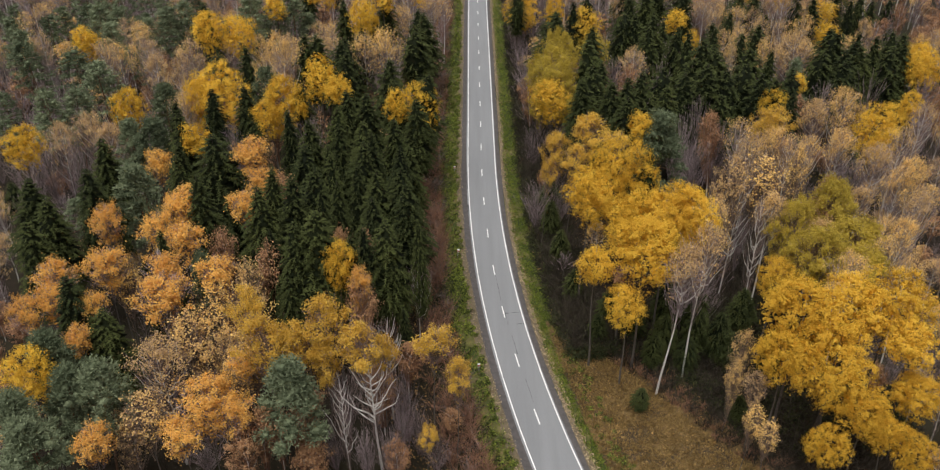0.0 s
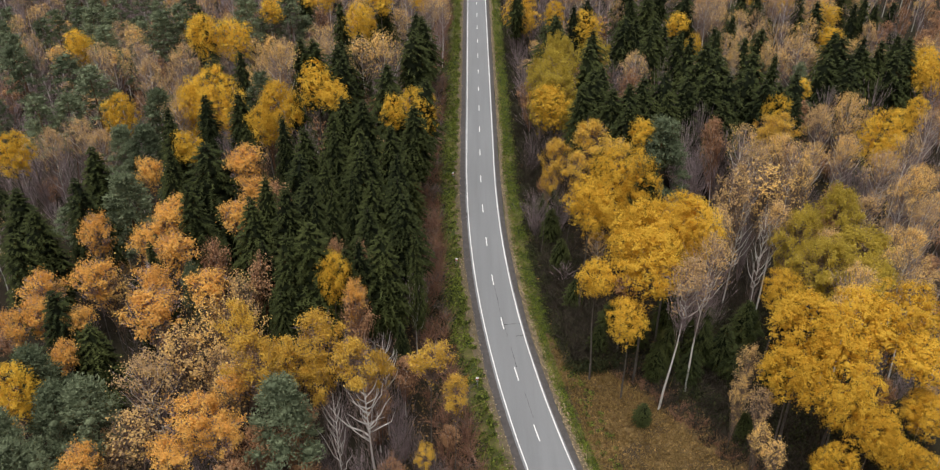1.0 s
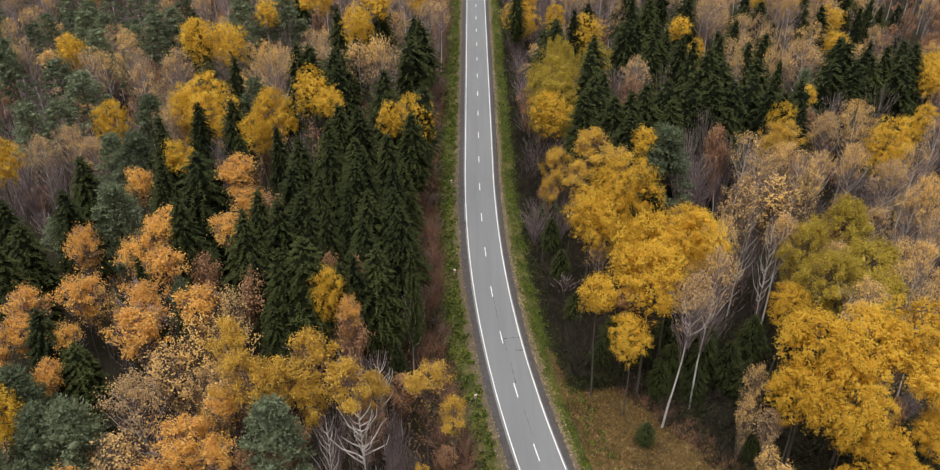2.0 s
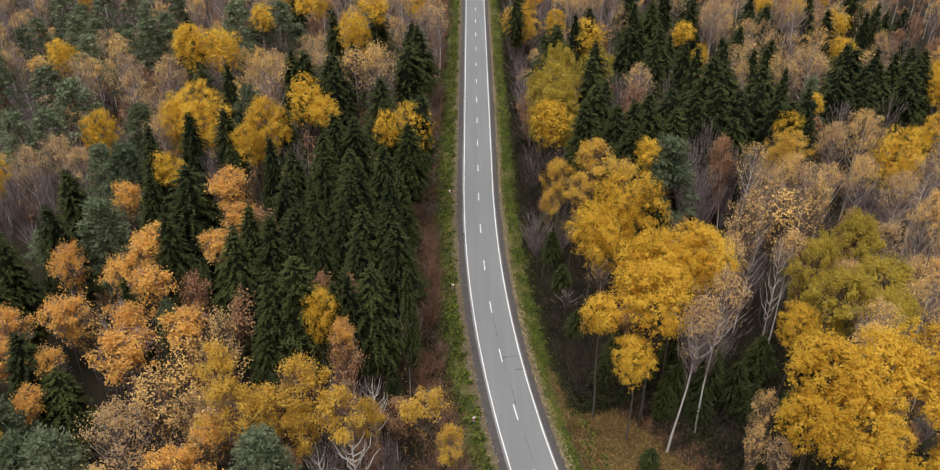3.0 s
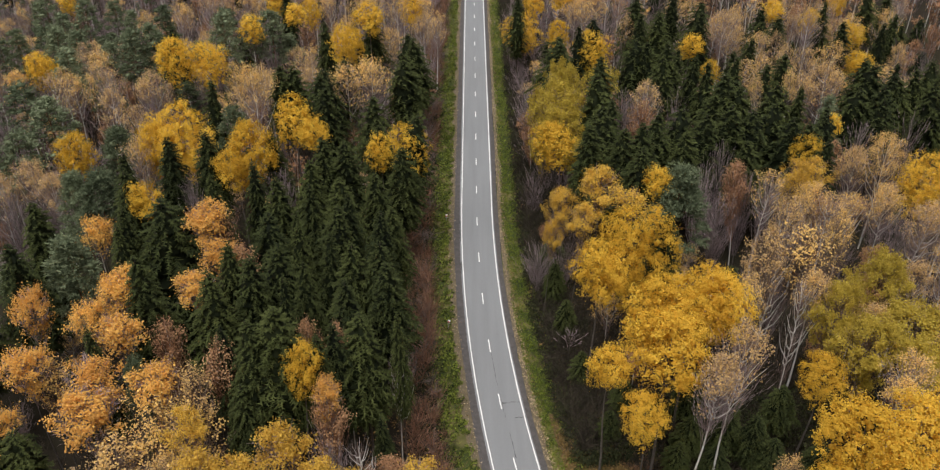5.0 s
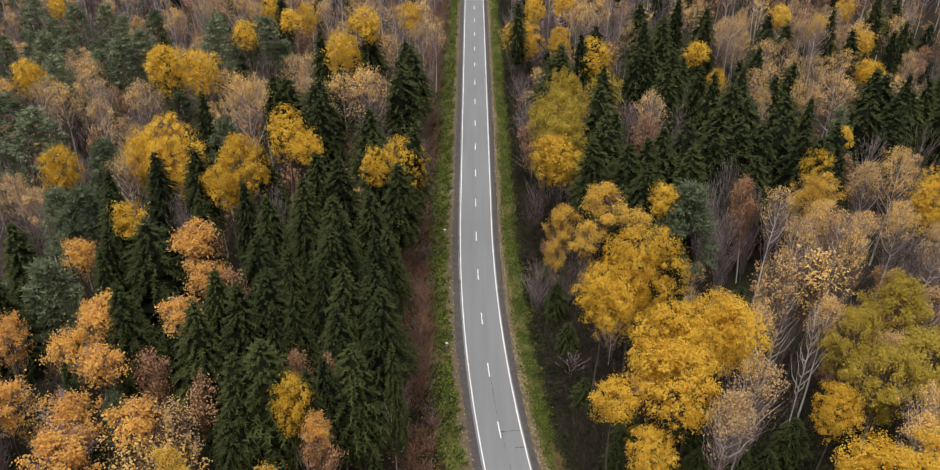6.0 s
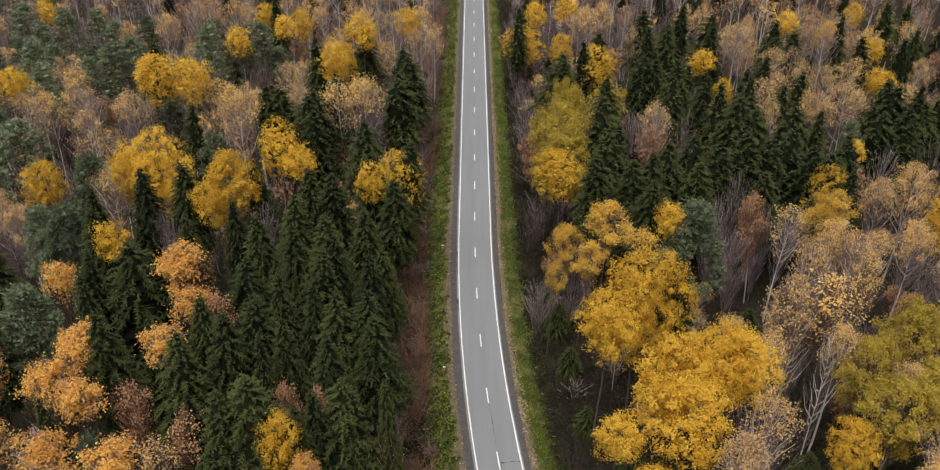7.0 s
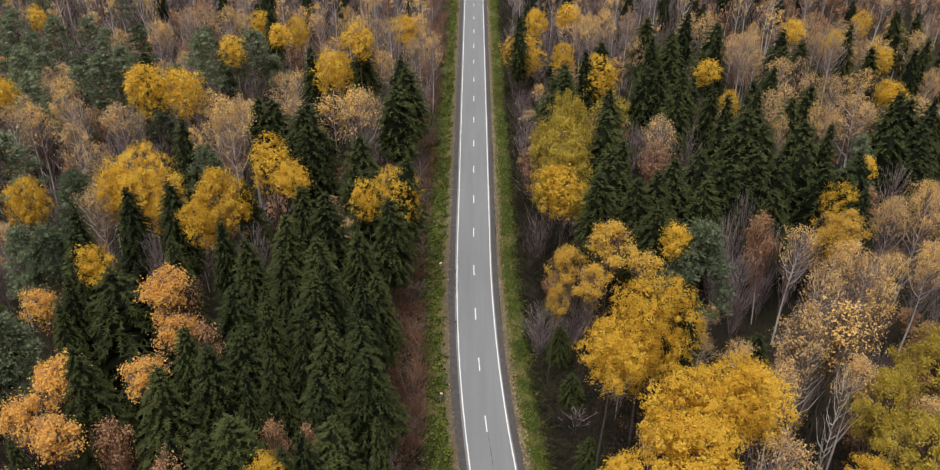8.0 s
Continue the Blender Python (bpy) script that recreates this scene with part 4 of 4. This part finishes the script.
plant("birch", [
    (-10.8, 216.5, 20.6, 3.1), (81.3, 216.8, 22.4, 3.4), (92.3, 217.4, 21.0, 3.4), (100.5, 218.7, 21.9, 3.4), (37.8, 218.9, 20.1, 2.8), (64.3, 220.0, 21.2, 3.5),
    (-7.1, 221.2, 20.3, 2.7), (86.4, 221.8, 18.0, 3.3), (91.0, 223.3, 18.0, 2.7), (71.8, 226.6, 20.4, 2.9), (-23.6, 227.3, 22.3, 2.8), (-16.8, 227.5, 22.3, 3.2),
    (89.9, 228.3, 21.3, 2.9), (-71.5, 228.8, 20.1, 3.2), (79.8, 231.2, 21.7, 2.8), (52.2, 231.3, 21.5, 3.0), (30.0, 231.5, 21.3, 3.5), (-65.3, 232.5, 22.0, 3.2),
    (-54.9, 232.9, 22.0, 3.1), (101.9, 233.1, 19.8, 3.3), (-10.4, 233.9, 20.2, 3.6), (57.4, 235.0, 20.3, 2.9), (-34.6, 235.3, 19.6, 2.7), (111.3, 235.7, 20.4, 2.9),
])
plant("birch", [
    (39.3, 236.3, 19.7, 2.8), (33.5, 236.6, 21.0, 3.0), (-62.2, 238.1, 20.2, 3.3), (-27.9, 238.2, 20.1, 3.3), (-39.7, 239.8, 19.5, 2.7),
])
plant("bare", [
    (-12.4, 73.0, 11.0, 2.1), (-9.8, 73.5, 10.0, 2.4), (-16.9, 74.9, 11.0, 2.1), (-4.0, 75.4, 8.0, 2.1), (-8.5, 76.4, 11.0, 2.1), (-6.2, 77.9, 10.0, 2.2),
    (-15.9, 79.9, 14.0, 2.5), (-8.0, 79.9, 12.0, 2.0), (-9.2, 82.0, 14.0, 2.5), (-13.4, 85.3, 17.0, 2.1), (-14.7, 90.2, 17.0, 2.3), (-7.8, 104.1, 15.0, 2.1),
    (36.1, 105.4, 12.0, 2.6), (44.8, 118.1, 18.0, 2.4), (54.2, 119.7, 16.0, 2.9), (66.5, 130.4, 18.0, 2.8), (-78.3, 133.6, 18.0, 3.1), (12.6, 134.9, 12.0, 3.2),
    (16.8, 135.3, 13.0, 3.2), (-41.3, 136.0, 22.0, 2.1), (-70.9, 136.3, 19.0, 3.7), (-27.6, 137.3, 22.0, 3.5), (-77.3, 138.3, 18.0, 3.8), (41.1, 138.4, 18.0, 3.6),
])
plant("bare", [
    (-68.7, 140.7, 18.0, 3.6), (-45.7, 141.0, 22.0, 2.3), (46.7, 142.9, 20.0, 2.8), (40.0, 144.2, 20.0, 3.5), (-64.5, 147.6, 19.0, 3.5), (44.1, 149.2, 22.0, 3.8),
    (-63.0, 153.2, 19.0, 3.4), (-82.7, 160.4, 21.0, 4.0), (13.1, 160.4, 11.0, 3.2), (72.6, 162.4, 20.0, 3.6), (93.2, 163.1, 20.0, 3.1), (83.5, 165.6, 20.0, 4.9),
    (-58.7, 167.7, 22.0, 3.4), (-7.9, 176.3, 11.0, 2.8), (43.4, 180.1, 18.1, 3.6), (13.1, 195.0, 11.0, 3.3), (46.0, 198.8, 16.0, 3.5), (64.2, 202.6, 15.8, 2.9),
    (-45.1, 210.6, 17.2, 3.1), (-9.9, 212.3, 11.0, 3.3), (12.9, 213.2, 11.0, 3.5), (101.3, 215.1, 16.5, 3.2), (-54.1, 215.5, 16.6, 2.8), (14.1, 227.1, 11.0, 2.8),
])
plant("bare", [
    (12.3, 231.4, 11.0, 2.8), (36.7, 246.7, 16.3, 3.4), (11.8, 257.6, 11.0, 3.6),
])
plant("rusty", [
    (-26.1, 70.5, 15.0, 2.4), (-22.4, 70.8, 15.0, 2.0), (-24.7, 71.7, 15.0, 2.0), (-19.4, 72.1, 9.0, 2.4), (-8.8, 73.0, 8.0, 2.1), (-21.4, 76.8, 11.0, 2.4),
    (-2.7, 81.9, 6.0, 1.5), (-11.5, 82.1, 12.0, 2.7), (-8.7, 88.9, 10.0, 2.4), (-14.3, 89.9, 22.0, 2.3), (-32.6, 92.7, 20.0, 1.7), (-27.9, 96.0, 23.0, 2.2),
    (-17.7, 98.9, 23.0, 1.6), (-35.5, 100.5, 22.0, 2.0), (-13.8, 100.5, 22.0, 1.6), (-29.7, 113.0, 24.0, 2.3), (55.1, 113.7, 19.0, 2.2), (56.9, 118.6, 21.0, 2.0),
    (-34.0, 122.9, 24.0, 2.1), (56.3, 134.3, 20.0, 2.7), (46.1, 143.3, 21.0, 2.8), (64.0, 151.0, 20.0, 2.5), (33.9, 167.0, 21.0, 2.4),
])
plant("olive", [
    (55.6, 98.7, 20.0, 3.3), (50.6, 102.2, 21.0, 4.2), (56.2, 104.6, 20.8, 4.3), (48.4, 109.1, 22.0, 3.5), (55.5, 113.9, 22.5, 4.3), (19.8, 152.8, 20.0, 3.0),
    (14.5, 159.9, 22.0, 3.5), (18.7, 161.0, 24.0, 4.2), (16.9, 164.7, 25.4, 3.5), (17.5, 169.4, 26.0, 4.2), (20.5, 171.9, 25.4, 3.1), (15.4, 173.1, 20.5, 3.3),
    (18.7, 176.5, 25.5, 3.2), (27.7, 184.7, 20.8, 3.2),
])
plant("white", [
    (-14.9, 73.7, 19.0, 1.6), (-11.2, 75.3, 20.0, 2.8), (-10.5, 85.2, 19.0, 1.8), (-7.4, 98.3, 18.0, 1.3), (52.1, 105.2, 19.0, 1.7), (43.8, 108.6, 23.0, 1.9),
    (41.7, 114.9, 23.0, 2.3),
])
plant("spruce", [                                   # young ones at the edge of the clearing
    (23.6, 86.8, 4.0, 1.2), (36.5, 84.5, 5.0, 1.3), (27.0, 95.5, 6.5, 1.6), (36.5, 97.5, 9.0, 2.0), (40.5, 101.0, 11.0, 2.2), (19.5, 101.5, 6.0, 1.5),
    (17.0, 113.0, 6.5, 1.6), (15.5, 124.0, 7.5, 1.7), (14.8, 133.0, 8.0, 1.8), (43.5, 94.0, 8.0, 1.9), (25.0, 103.0, 8.0, 1.9), (34.5, 104.0, 9.5, 2.1),
    (29.0, 99.0, 7.5, 1.9), (31.5, 95.0, 6.5, 1.7), (33.5, 99.5, 8.5, 2.0), (38.5, 95.5, 7.0, 1.8), (30.5, 106.0, 9.0, 2.1), (22.0, 106.5, 7.0, 1.8),
])


# ---- the rest of the forest, of the kinds that stand nearby ----
NEXT = {"spruce": ("spruce", "spruce", "spruce", "spruce", "bare", "rusty"), "pine": ("pine", "birch", "bare", "birch", "bare"), "aspen": ("bare", "birch", "rusty", "spruce", "birch"),
        "amber": ("spruce", "rusty", "spruce", "bare"), "birch": ("birch", "bare", "rusty", "rusty", "spruce", "spruce"), "bare": ("bare", "spruce", "bare", "spruce"),
        "rusty": ("rusty", "bare", "spruce"), "gold": ("rusty", "bare", "spruce"), "fan": ("bare", "rusty", "bare"), "olive": ("spruce", "bare", "rusty"), "white": ("bare", "bare", "rusty")}
TALL = {"spruce": (8, 16, 3.2), "pine": (15, 20, 3.5), "birch": (14, 20, 3.0), "bare": (9, 16, 3.1), "rusty": (8, 15, 2.5), "amber": (11, 16, 2.8)}
LIMIT = {"spruce": 290, "birch": 290, "bare": 220, "rusty": 160, "pine": 120, "amber": 90}
WOODS = {k: [] for k in TALL}                       # far and surplus trees: kind, matrix


def clearing(x, y):
    """The open corner with dry grass beside the bend."""
    o = offset(x, y)
    return o > 8 and y < 104 and o < np.interp(y, [40, 72, 80, 92, 104], [30, 27, 22, 17, 9])


places = np.array([(p[1], p[2]) for p in PLANTED])
spread = np.array([p[4] for p in PLANTED])
bright = [p for p in PLANTED if p[0] != "spruce" or p[3] > 15]
grid = {}


def crowded(x, y, gap):
    cx, cy = int(x // 6), int(y // 6)
    return any((x - a) ** 2 + (y - b) ** 2 < gap * gap for i in (-1, 0, 1) for j in (-1, 0, 1) for a, b in grid.get((cx + i, cy + j), ()))


for p in PLANTED:
    grid.setdefault((int(p[1] // 6), int(p[2] // 6)), []).append((p[1], p[2]))
for trial in range(19000):
    y = dice.uniform(10, 370)
    half = 60 + 0.56 * y
    x = dice.uniform(-half, half)
    o = float(offset(x, y))
    if -11.5 < o < 11.0 or clearing(x, y) or crowded(x, y, 4.1 if y < 170 else 3.8 if y < 260 else 5.0):
        continue
    near = np.argsort((places[:, 0] - x) ** 2 + (places[:, 1] - y) ** 2)[:4]
    kind = dice.choice(NEXT[PLANTED[dice.choice(list(near))][0]])
    if PLANTED[near[0]][0] == "spruce" and dice.random() < (0.55 if y < 190 else 0.3):
        continue                                    # the spruce stands keep dark gaps
    if kind == "spruce" and (y < 190 and PLANTED[near[0]][0] == "spruce" or crowded(x, y, 6.4)):
        continue
    if 11 < x < 50 and y < 112 and kind != "spruce":
        continue                                    # the dark hollow behind the clearing
    low, high, radius = TALL[kind]
    if y > 250:
        low, high = high - 2, high + 2
    height = dice.uniform(low, high)
    if y < 165:
        height *= 0.62                              # only low growth between the near trees
    for k, a, b, h, r in bright:                    # the planted crowns stand clear of what grows in front of them
        if 0 < b - y < 22 and abs(a - x) < r + 1.8:
            height = min(height, 0.42 * h + 0.62 * (b - y))
    if height < 6:
        continue
    radius *= dice.uniform(0.85, 1.15) * (0.6 + 0.4 * min(1, height / high))
    grid.setdefault((int(x // 6), int(y // 6)), []).append((x, y))
    seen = abs(x - 1) < 34 + 0.5 * y and 58 < y < 322
    inside = seen and y < 245
    if not seen and dice.random() < (0.7 if y < 60 and abs(x) < 60 else 0.95):
        continue
    if inside and COUNT.get(kind, 0) < LIMIT[kind]:
        stand(kind, x, y, height, radius, NEAR if y < 100 else FAR)
    else:
        WOODS[kind].append((x, y, height, radius))

SPARE = {k: shapes_of(k, 0.06) for k in WOODS}
for kind, rows in WOODS.items():
    if not rows:
        continue
    joined, mats = Shape(), []
    for x, y, height, radius in rows:
        (trunk, bark), parts, H, R = dice.choice(SPARE[kind])
        m = pose(x, y, float(land(x, y)) - 0.08, 0, 0, dice.uniform(0, 360)) @ Matrix.Diagonal((radius / R, radius / R, height / H, 1))
        mats = list(bark)
        joined.placed(trunk, m)
        for slot, (p, s, stuff) in enumerate(parts, 1):
            first = len(joined.slots)
            joined.placed(s, m)
            for i in range(first, len(joined.slots)):
                joined.slots[i] = joined.slots[i] * 0 + slot
            mats += stuff
    tagged(new("far_woods", joined.mesh("far_woods", mats)), "distant woods of " + {"spruce": "dark spruces", "pine": "grey-green pines", "birch": "half-bare golden birches", "bare": "leafless grey trees", "rusty": "rust-brown birches", "amber": "amber broadleaf trees"}[kind], "woods", kind="stuff")


# ---- low growth along the road ----
def scatter(rng, n, lo, hi, y0=55.0, y1=320.0, power=1.5):
    y = y0 + (y1 - y0) * rng.uniform(0, 1, n) ** power
    o = rng.uniform(lo, hi, n)
    k = np.sqrt(1 + slope_of(y) ** 2)
    x = middle(y) + o / k
    y = y - o * slope_of(y) / k
    return np.stack([x, y, land(x, y)], -1)


def tufts_of(name, mat, at, height, spread, blades, width, rng, label, category):
    """Grass: splayed blades from every place."""
    sh = Shape()
    base = np.repeat(at, blades, 0) + np.concatenate([rng.normal(0, spread * 0.35, (len(at) * blades, 2)), np.zeros((len(at) * blades, 1))], 1)
    tip = base + np.concatenate([rng.normal(0, spread, (len(base), 2)), rng.uniform(0.5, 1.2, (len(base), 1)) * height], 1)
    slivers(sh, base, tip, rng.uniform(0.7, 1.4, len(base)) * width, rng)
    return tagged(new(name, sh.mesh(name, [mat])), label, category, kind="stuff")


rng = np.random.default_rng(91)
lawn = scatter(rng, 6600, 4.7, 7.7)
lawn = lawn[(offset(lawn[:, 0], lawn[:, 1]) < 6.5) | (lawn[:, 1] > 103)]
tufts_of("verge_grass", BLADE, lawn, 0.38, 0.2, 6, 0.10, rng, "short green grass on the road verge", "grass")
tufts_of("verge_grass", BLADE, scatter(rng, 2400, -8.0, -4.8), 0.35, 0.25, 5, 0.10, rng, "rough green grass on the road verge", "grass")
tufts_of("straw_grass", HAY, scatter(rng, 1500, 4.3, 5.6), 0.2, 0.2, 5, 0.08, rng, "dry straw grass at the edge of the shoulder", "grass")
tufts_of("straw_grass", HAY, scatter(rng, 1000, -5.8, -4.5), 0.2, 0.2, 5, 0.08, rng, "dry straw grass at the edge of the shoulder", "grass")
field = rng.uniform((8, 55), (48, 106), (16000, 2))
field = np.array([q for q in field if clearing(*q) or 6.4 < offset(*q) < 9 and q[1] < 103])
tufts_of("clearing_grass", HAY, np.concatenate([field, land(field[:, 0], field[:, 1])[:, None]], 1), 0.55, 0.4, 7, 0.15, rng, "tall dry golden grass of the clearing", "grass")


def heaps(name, mat, hubs, radius, height, per, size, rng, label, category):
    """Low leafy weeds in rounded heaps."""
    sh = Shape()
    which = np.repeat(np.arange(len(hubs)), per)
    way = unit(rng.normal(0, 1, (len(which), 3)))
    way[:, 2] = np.abs(way[:, 2])
    rad = rng.uniform(0.5, 1.3, len(hubs))[which][:, None]
    at = hubs[which] + way * rad * rng.uniform(0.6, 1.1, (len(which), 1)) * np.array([radius, radius, height])
    leaves(sh, at, way + np.array([0, 0, 0.5]), size, rng)
    return tagged(new(name, sh.mesh(name, [mat])), label, category, kind="stuff")


heaps("verge_weeds", WEED, scatter(rng, 1300, -8.9, -5.0), 0.55, 0.7, 34, 0.24, rng, "leafy green weeds and seedlings on the verge", "weeds")
heaps("ditch_weeds", WEED, scatter(rng, 420, 7.2, 9.8), 0.6, 0.6, 45, 0.2, rng, "leafy green weeds at the ditch", "weeds")


def brush(name, mat, hubs, low, high, per, spread, width, rng, label):
    """Thin upright shrubs, each a fan of twigs."""
    sh = Shape()
    which = np.repeat(np.arange(len(hubs)), per)
    tall = rng.uniform(low, high, len(hubs))[which][:, None]
    way = rng.normal(0, 1, (len(which), 2))
    base = hubs[which] + np.concatenate([way * 0.12 * spread, rng.uniform(0, 0.5, (len(which), 1)) * tall], 1)
    tip = hubs[which] + np.concatenate([way * spread * tall * 0.28, rng.uniform(0.55, 1.0, (len(which), 1)) * tall], 1)
    slivers(sh, base, np.maximum(tip, base + np.array([-99, -99, 0.3])), rng.uniform(0.6, 1.4, len(which)) * width, rng)
    return tagged(new(name, sh.mesh(name, [mat])), label, "shrubs", kind="stuff")


brush("rusty_brush", RUST_TWIG, scatter(rng, 620, -13.5, -8.4), 1.5, 6.5, 34, 1.1, 0.06, rng, "rust-brown leafless brush along the forest edge")
brush("grey_brush", GREY_TWIG, scatter(rng, 240, -12.5, -8.4, 70, 330, 1.0), 1.5, 5.0, 34, 1.4, 0.06, rng, "grey leafless brush along the forest edge")
heaps("edge_shrubs", SHRUB, scatter(rng, 650, -12.5, -7.8), 0.9, 1.8, 60, 0.2, rng, "dark green-brown shrubs along the forest edge", "shrubs")
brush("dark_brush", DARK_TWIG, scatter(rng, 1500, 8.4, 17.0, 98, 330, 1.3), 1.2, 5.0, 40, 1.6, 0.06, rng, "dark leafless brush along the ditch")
heaps("ditch_shrubs", SHRUB, scatter(rng, 1500, 7.6, 15.5, 96), 1.0, 2.0, 60, 0.2, rng, "dark green-brown shrubs along the ditch", "shrubs")


under = np.stack([rng.uniform(-120, 120, 9000), rng.uniform(62, 270, 9000)], -1)
under = np.array([q for q in under if abs(offset(*q)) > 11 and not clearing(*q) and abs(q[0]) < 20 + 0.55 * q[1]])
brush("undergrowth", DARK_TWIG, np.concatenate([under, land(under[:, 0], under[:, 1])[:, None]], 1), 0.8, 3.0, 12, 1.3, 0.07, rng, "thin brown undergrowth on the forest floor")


# Undergrowth below the aspens, packed dark to stand in for their shadow too.
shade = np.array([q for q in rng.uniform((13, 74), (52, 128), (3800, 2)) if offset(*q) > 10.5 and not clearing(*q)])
brush("undergrowth", DARK_TWIG, np.concatenate([shade, land(shade[:, 0], shade[:, 1])[:, None]], 1), 0.8, 3.2, 13, 1.2, 0.08, rng, "dark brown undergrowth filling in shadow below the aspens")
thicket = np.stack([rng.uniform(-150, 150, 5200), rng.uniform(165, 325, 5200)], -1)
thicket = np.array([q for q in thicket if abs(offset(*q)) > 10.5 and -30 - 0.52 * q[1] < q[0] < 30 + 0.15 * q[1]])
brush("birch_thicket", TWIG, np.concatenate([thicket, land(thicket[:, 0], thicket[:, 1])[:, None]], 1), 3.0, 9.0, 15, 0.8, 0.12, rng, "thin leafless pinkish-brown birch thicket")
# Dark shrub heaps, added for understory and for the shadow around it.
deep = np.array([q for q in rng.uniform((14, 78), (60, 112), (1100, 2)) if offset(*q) > 11 and not clearing(*q) and not clearing(q[0] - 2, q[1] - 2)])
heaps("undergrowth", SHRUB, np.concatenate([deep, land(deep[:, 0], deep[:, 1])[:, None]], 1), 1.2, 2.0, 50, 0.22, rng, "dark shrubs and young firs filling in shadow below the aspens", "shrubs")
edge = np.array([q for q in rng.uniform((14, 60), (48, 110), (2200, 2)) if not clearing(*q) and offset(*q) > 9 and (clearing(q[0] - 3, q[1] - 3) or clearing(q[0] - 4, q[1]))])
brush("clearing_brush", RUST_TWIG, np.concatenate([edge, land(edge[:, 0], edge[:, 1])[:, None]], 1), 0.6, 2.2, 22, 1.0, 0.05, rng, "rust-brown brush at the edge of the clearing")


def litter(mat, at, size, label):
    """Fallen leaves, each lying almost flat."""
    sh = Shape()
    leaves(sh, at + np.array([0, 0, 0.17]), np.tile([0, 0, 1.0], (len(at), 1)), size, rng, loose=0.25)
    tagged(new("fallen_leaves", sh.mesh("fallen_leaves", [mat])), label, "leaves", kind="stuff")


litter(LITTER, scatter(rng, 9000, 7.6, 24, 60, 210, 1.3), 0.24, "rust and gold fallen leaves on the forest floor")
litter(LITTER, scatter(rng, 5000, -20, -8.0, 60, 210, 1.3), 0.24, "rust and gold fallen leaves on the forest floor")
litter(PALE_LITTER, scatter(rng, 5200, 4.05, 5.3, 55, 300, 1.5), 0.13, "pale dry leaves blown along the shoulder")
litter(PALE_LITTER, scatter(rng, 1500, -5.4, -4.1, 55, 300, 1.5), 0.12, "pale dry leaves blown along the shoulder")


# ---- marker posts on the verge ----
def marker_post(y, o, turn):
    x, yy, head = on_road(y, o)
    post = new("marker_post")
    pole, plate, stripe = Shape(), Shape(), Shape()
    tube(pole, np.array([(0, 0, 0), (0, 0, 0.8), (0.02, 0, 1.5)]), [0.05, 0.05, 0.05], 8)
    for sh, z0, z1 in ((plate, 1.1, 1.75), (stripe, 1.3, 1.5)):
        w, t = (0.2, 0.03) if sh is plate else (0.205, 0.035)
        pts = [(sx * w, sy * t, z) for z in (z0, z1) for sx, sy in ((-1, -1), (1, -1), (1, 1), (-1, 1))]
        sh.add(pts, [(0, 3, 2, 1), (4, 5, 6, 7), (0, 1, 5, 4), (1, 2, 6, 5), (2, 3, 7, 6), (3, 0, 4, 7)])
    part("pole", pole.mesh("pole", [STEEL]), post)
    part("plate", plate.mesh("plate", [WHITE_PLATE]), post, "white plate")
    part("stripe", stripe.mesh("stripe", [RED_PLATE]), post, "red stripe")
    post.matrix_basis = pose(x, yy, float(land(x, yy)) - 0.05, -12, 4, head + turn)
    tagged(post, "small white and red marker post in the grass", "marker post", "marker posts along the road")


for y, o, turn in ((95.5, -6.1, 10), (125.6, -6.0, -15), (156.8, -5.7, 20)):
    marker_post(y, o, turn)
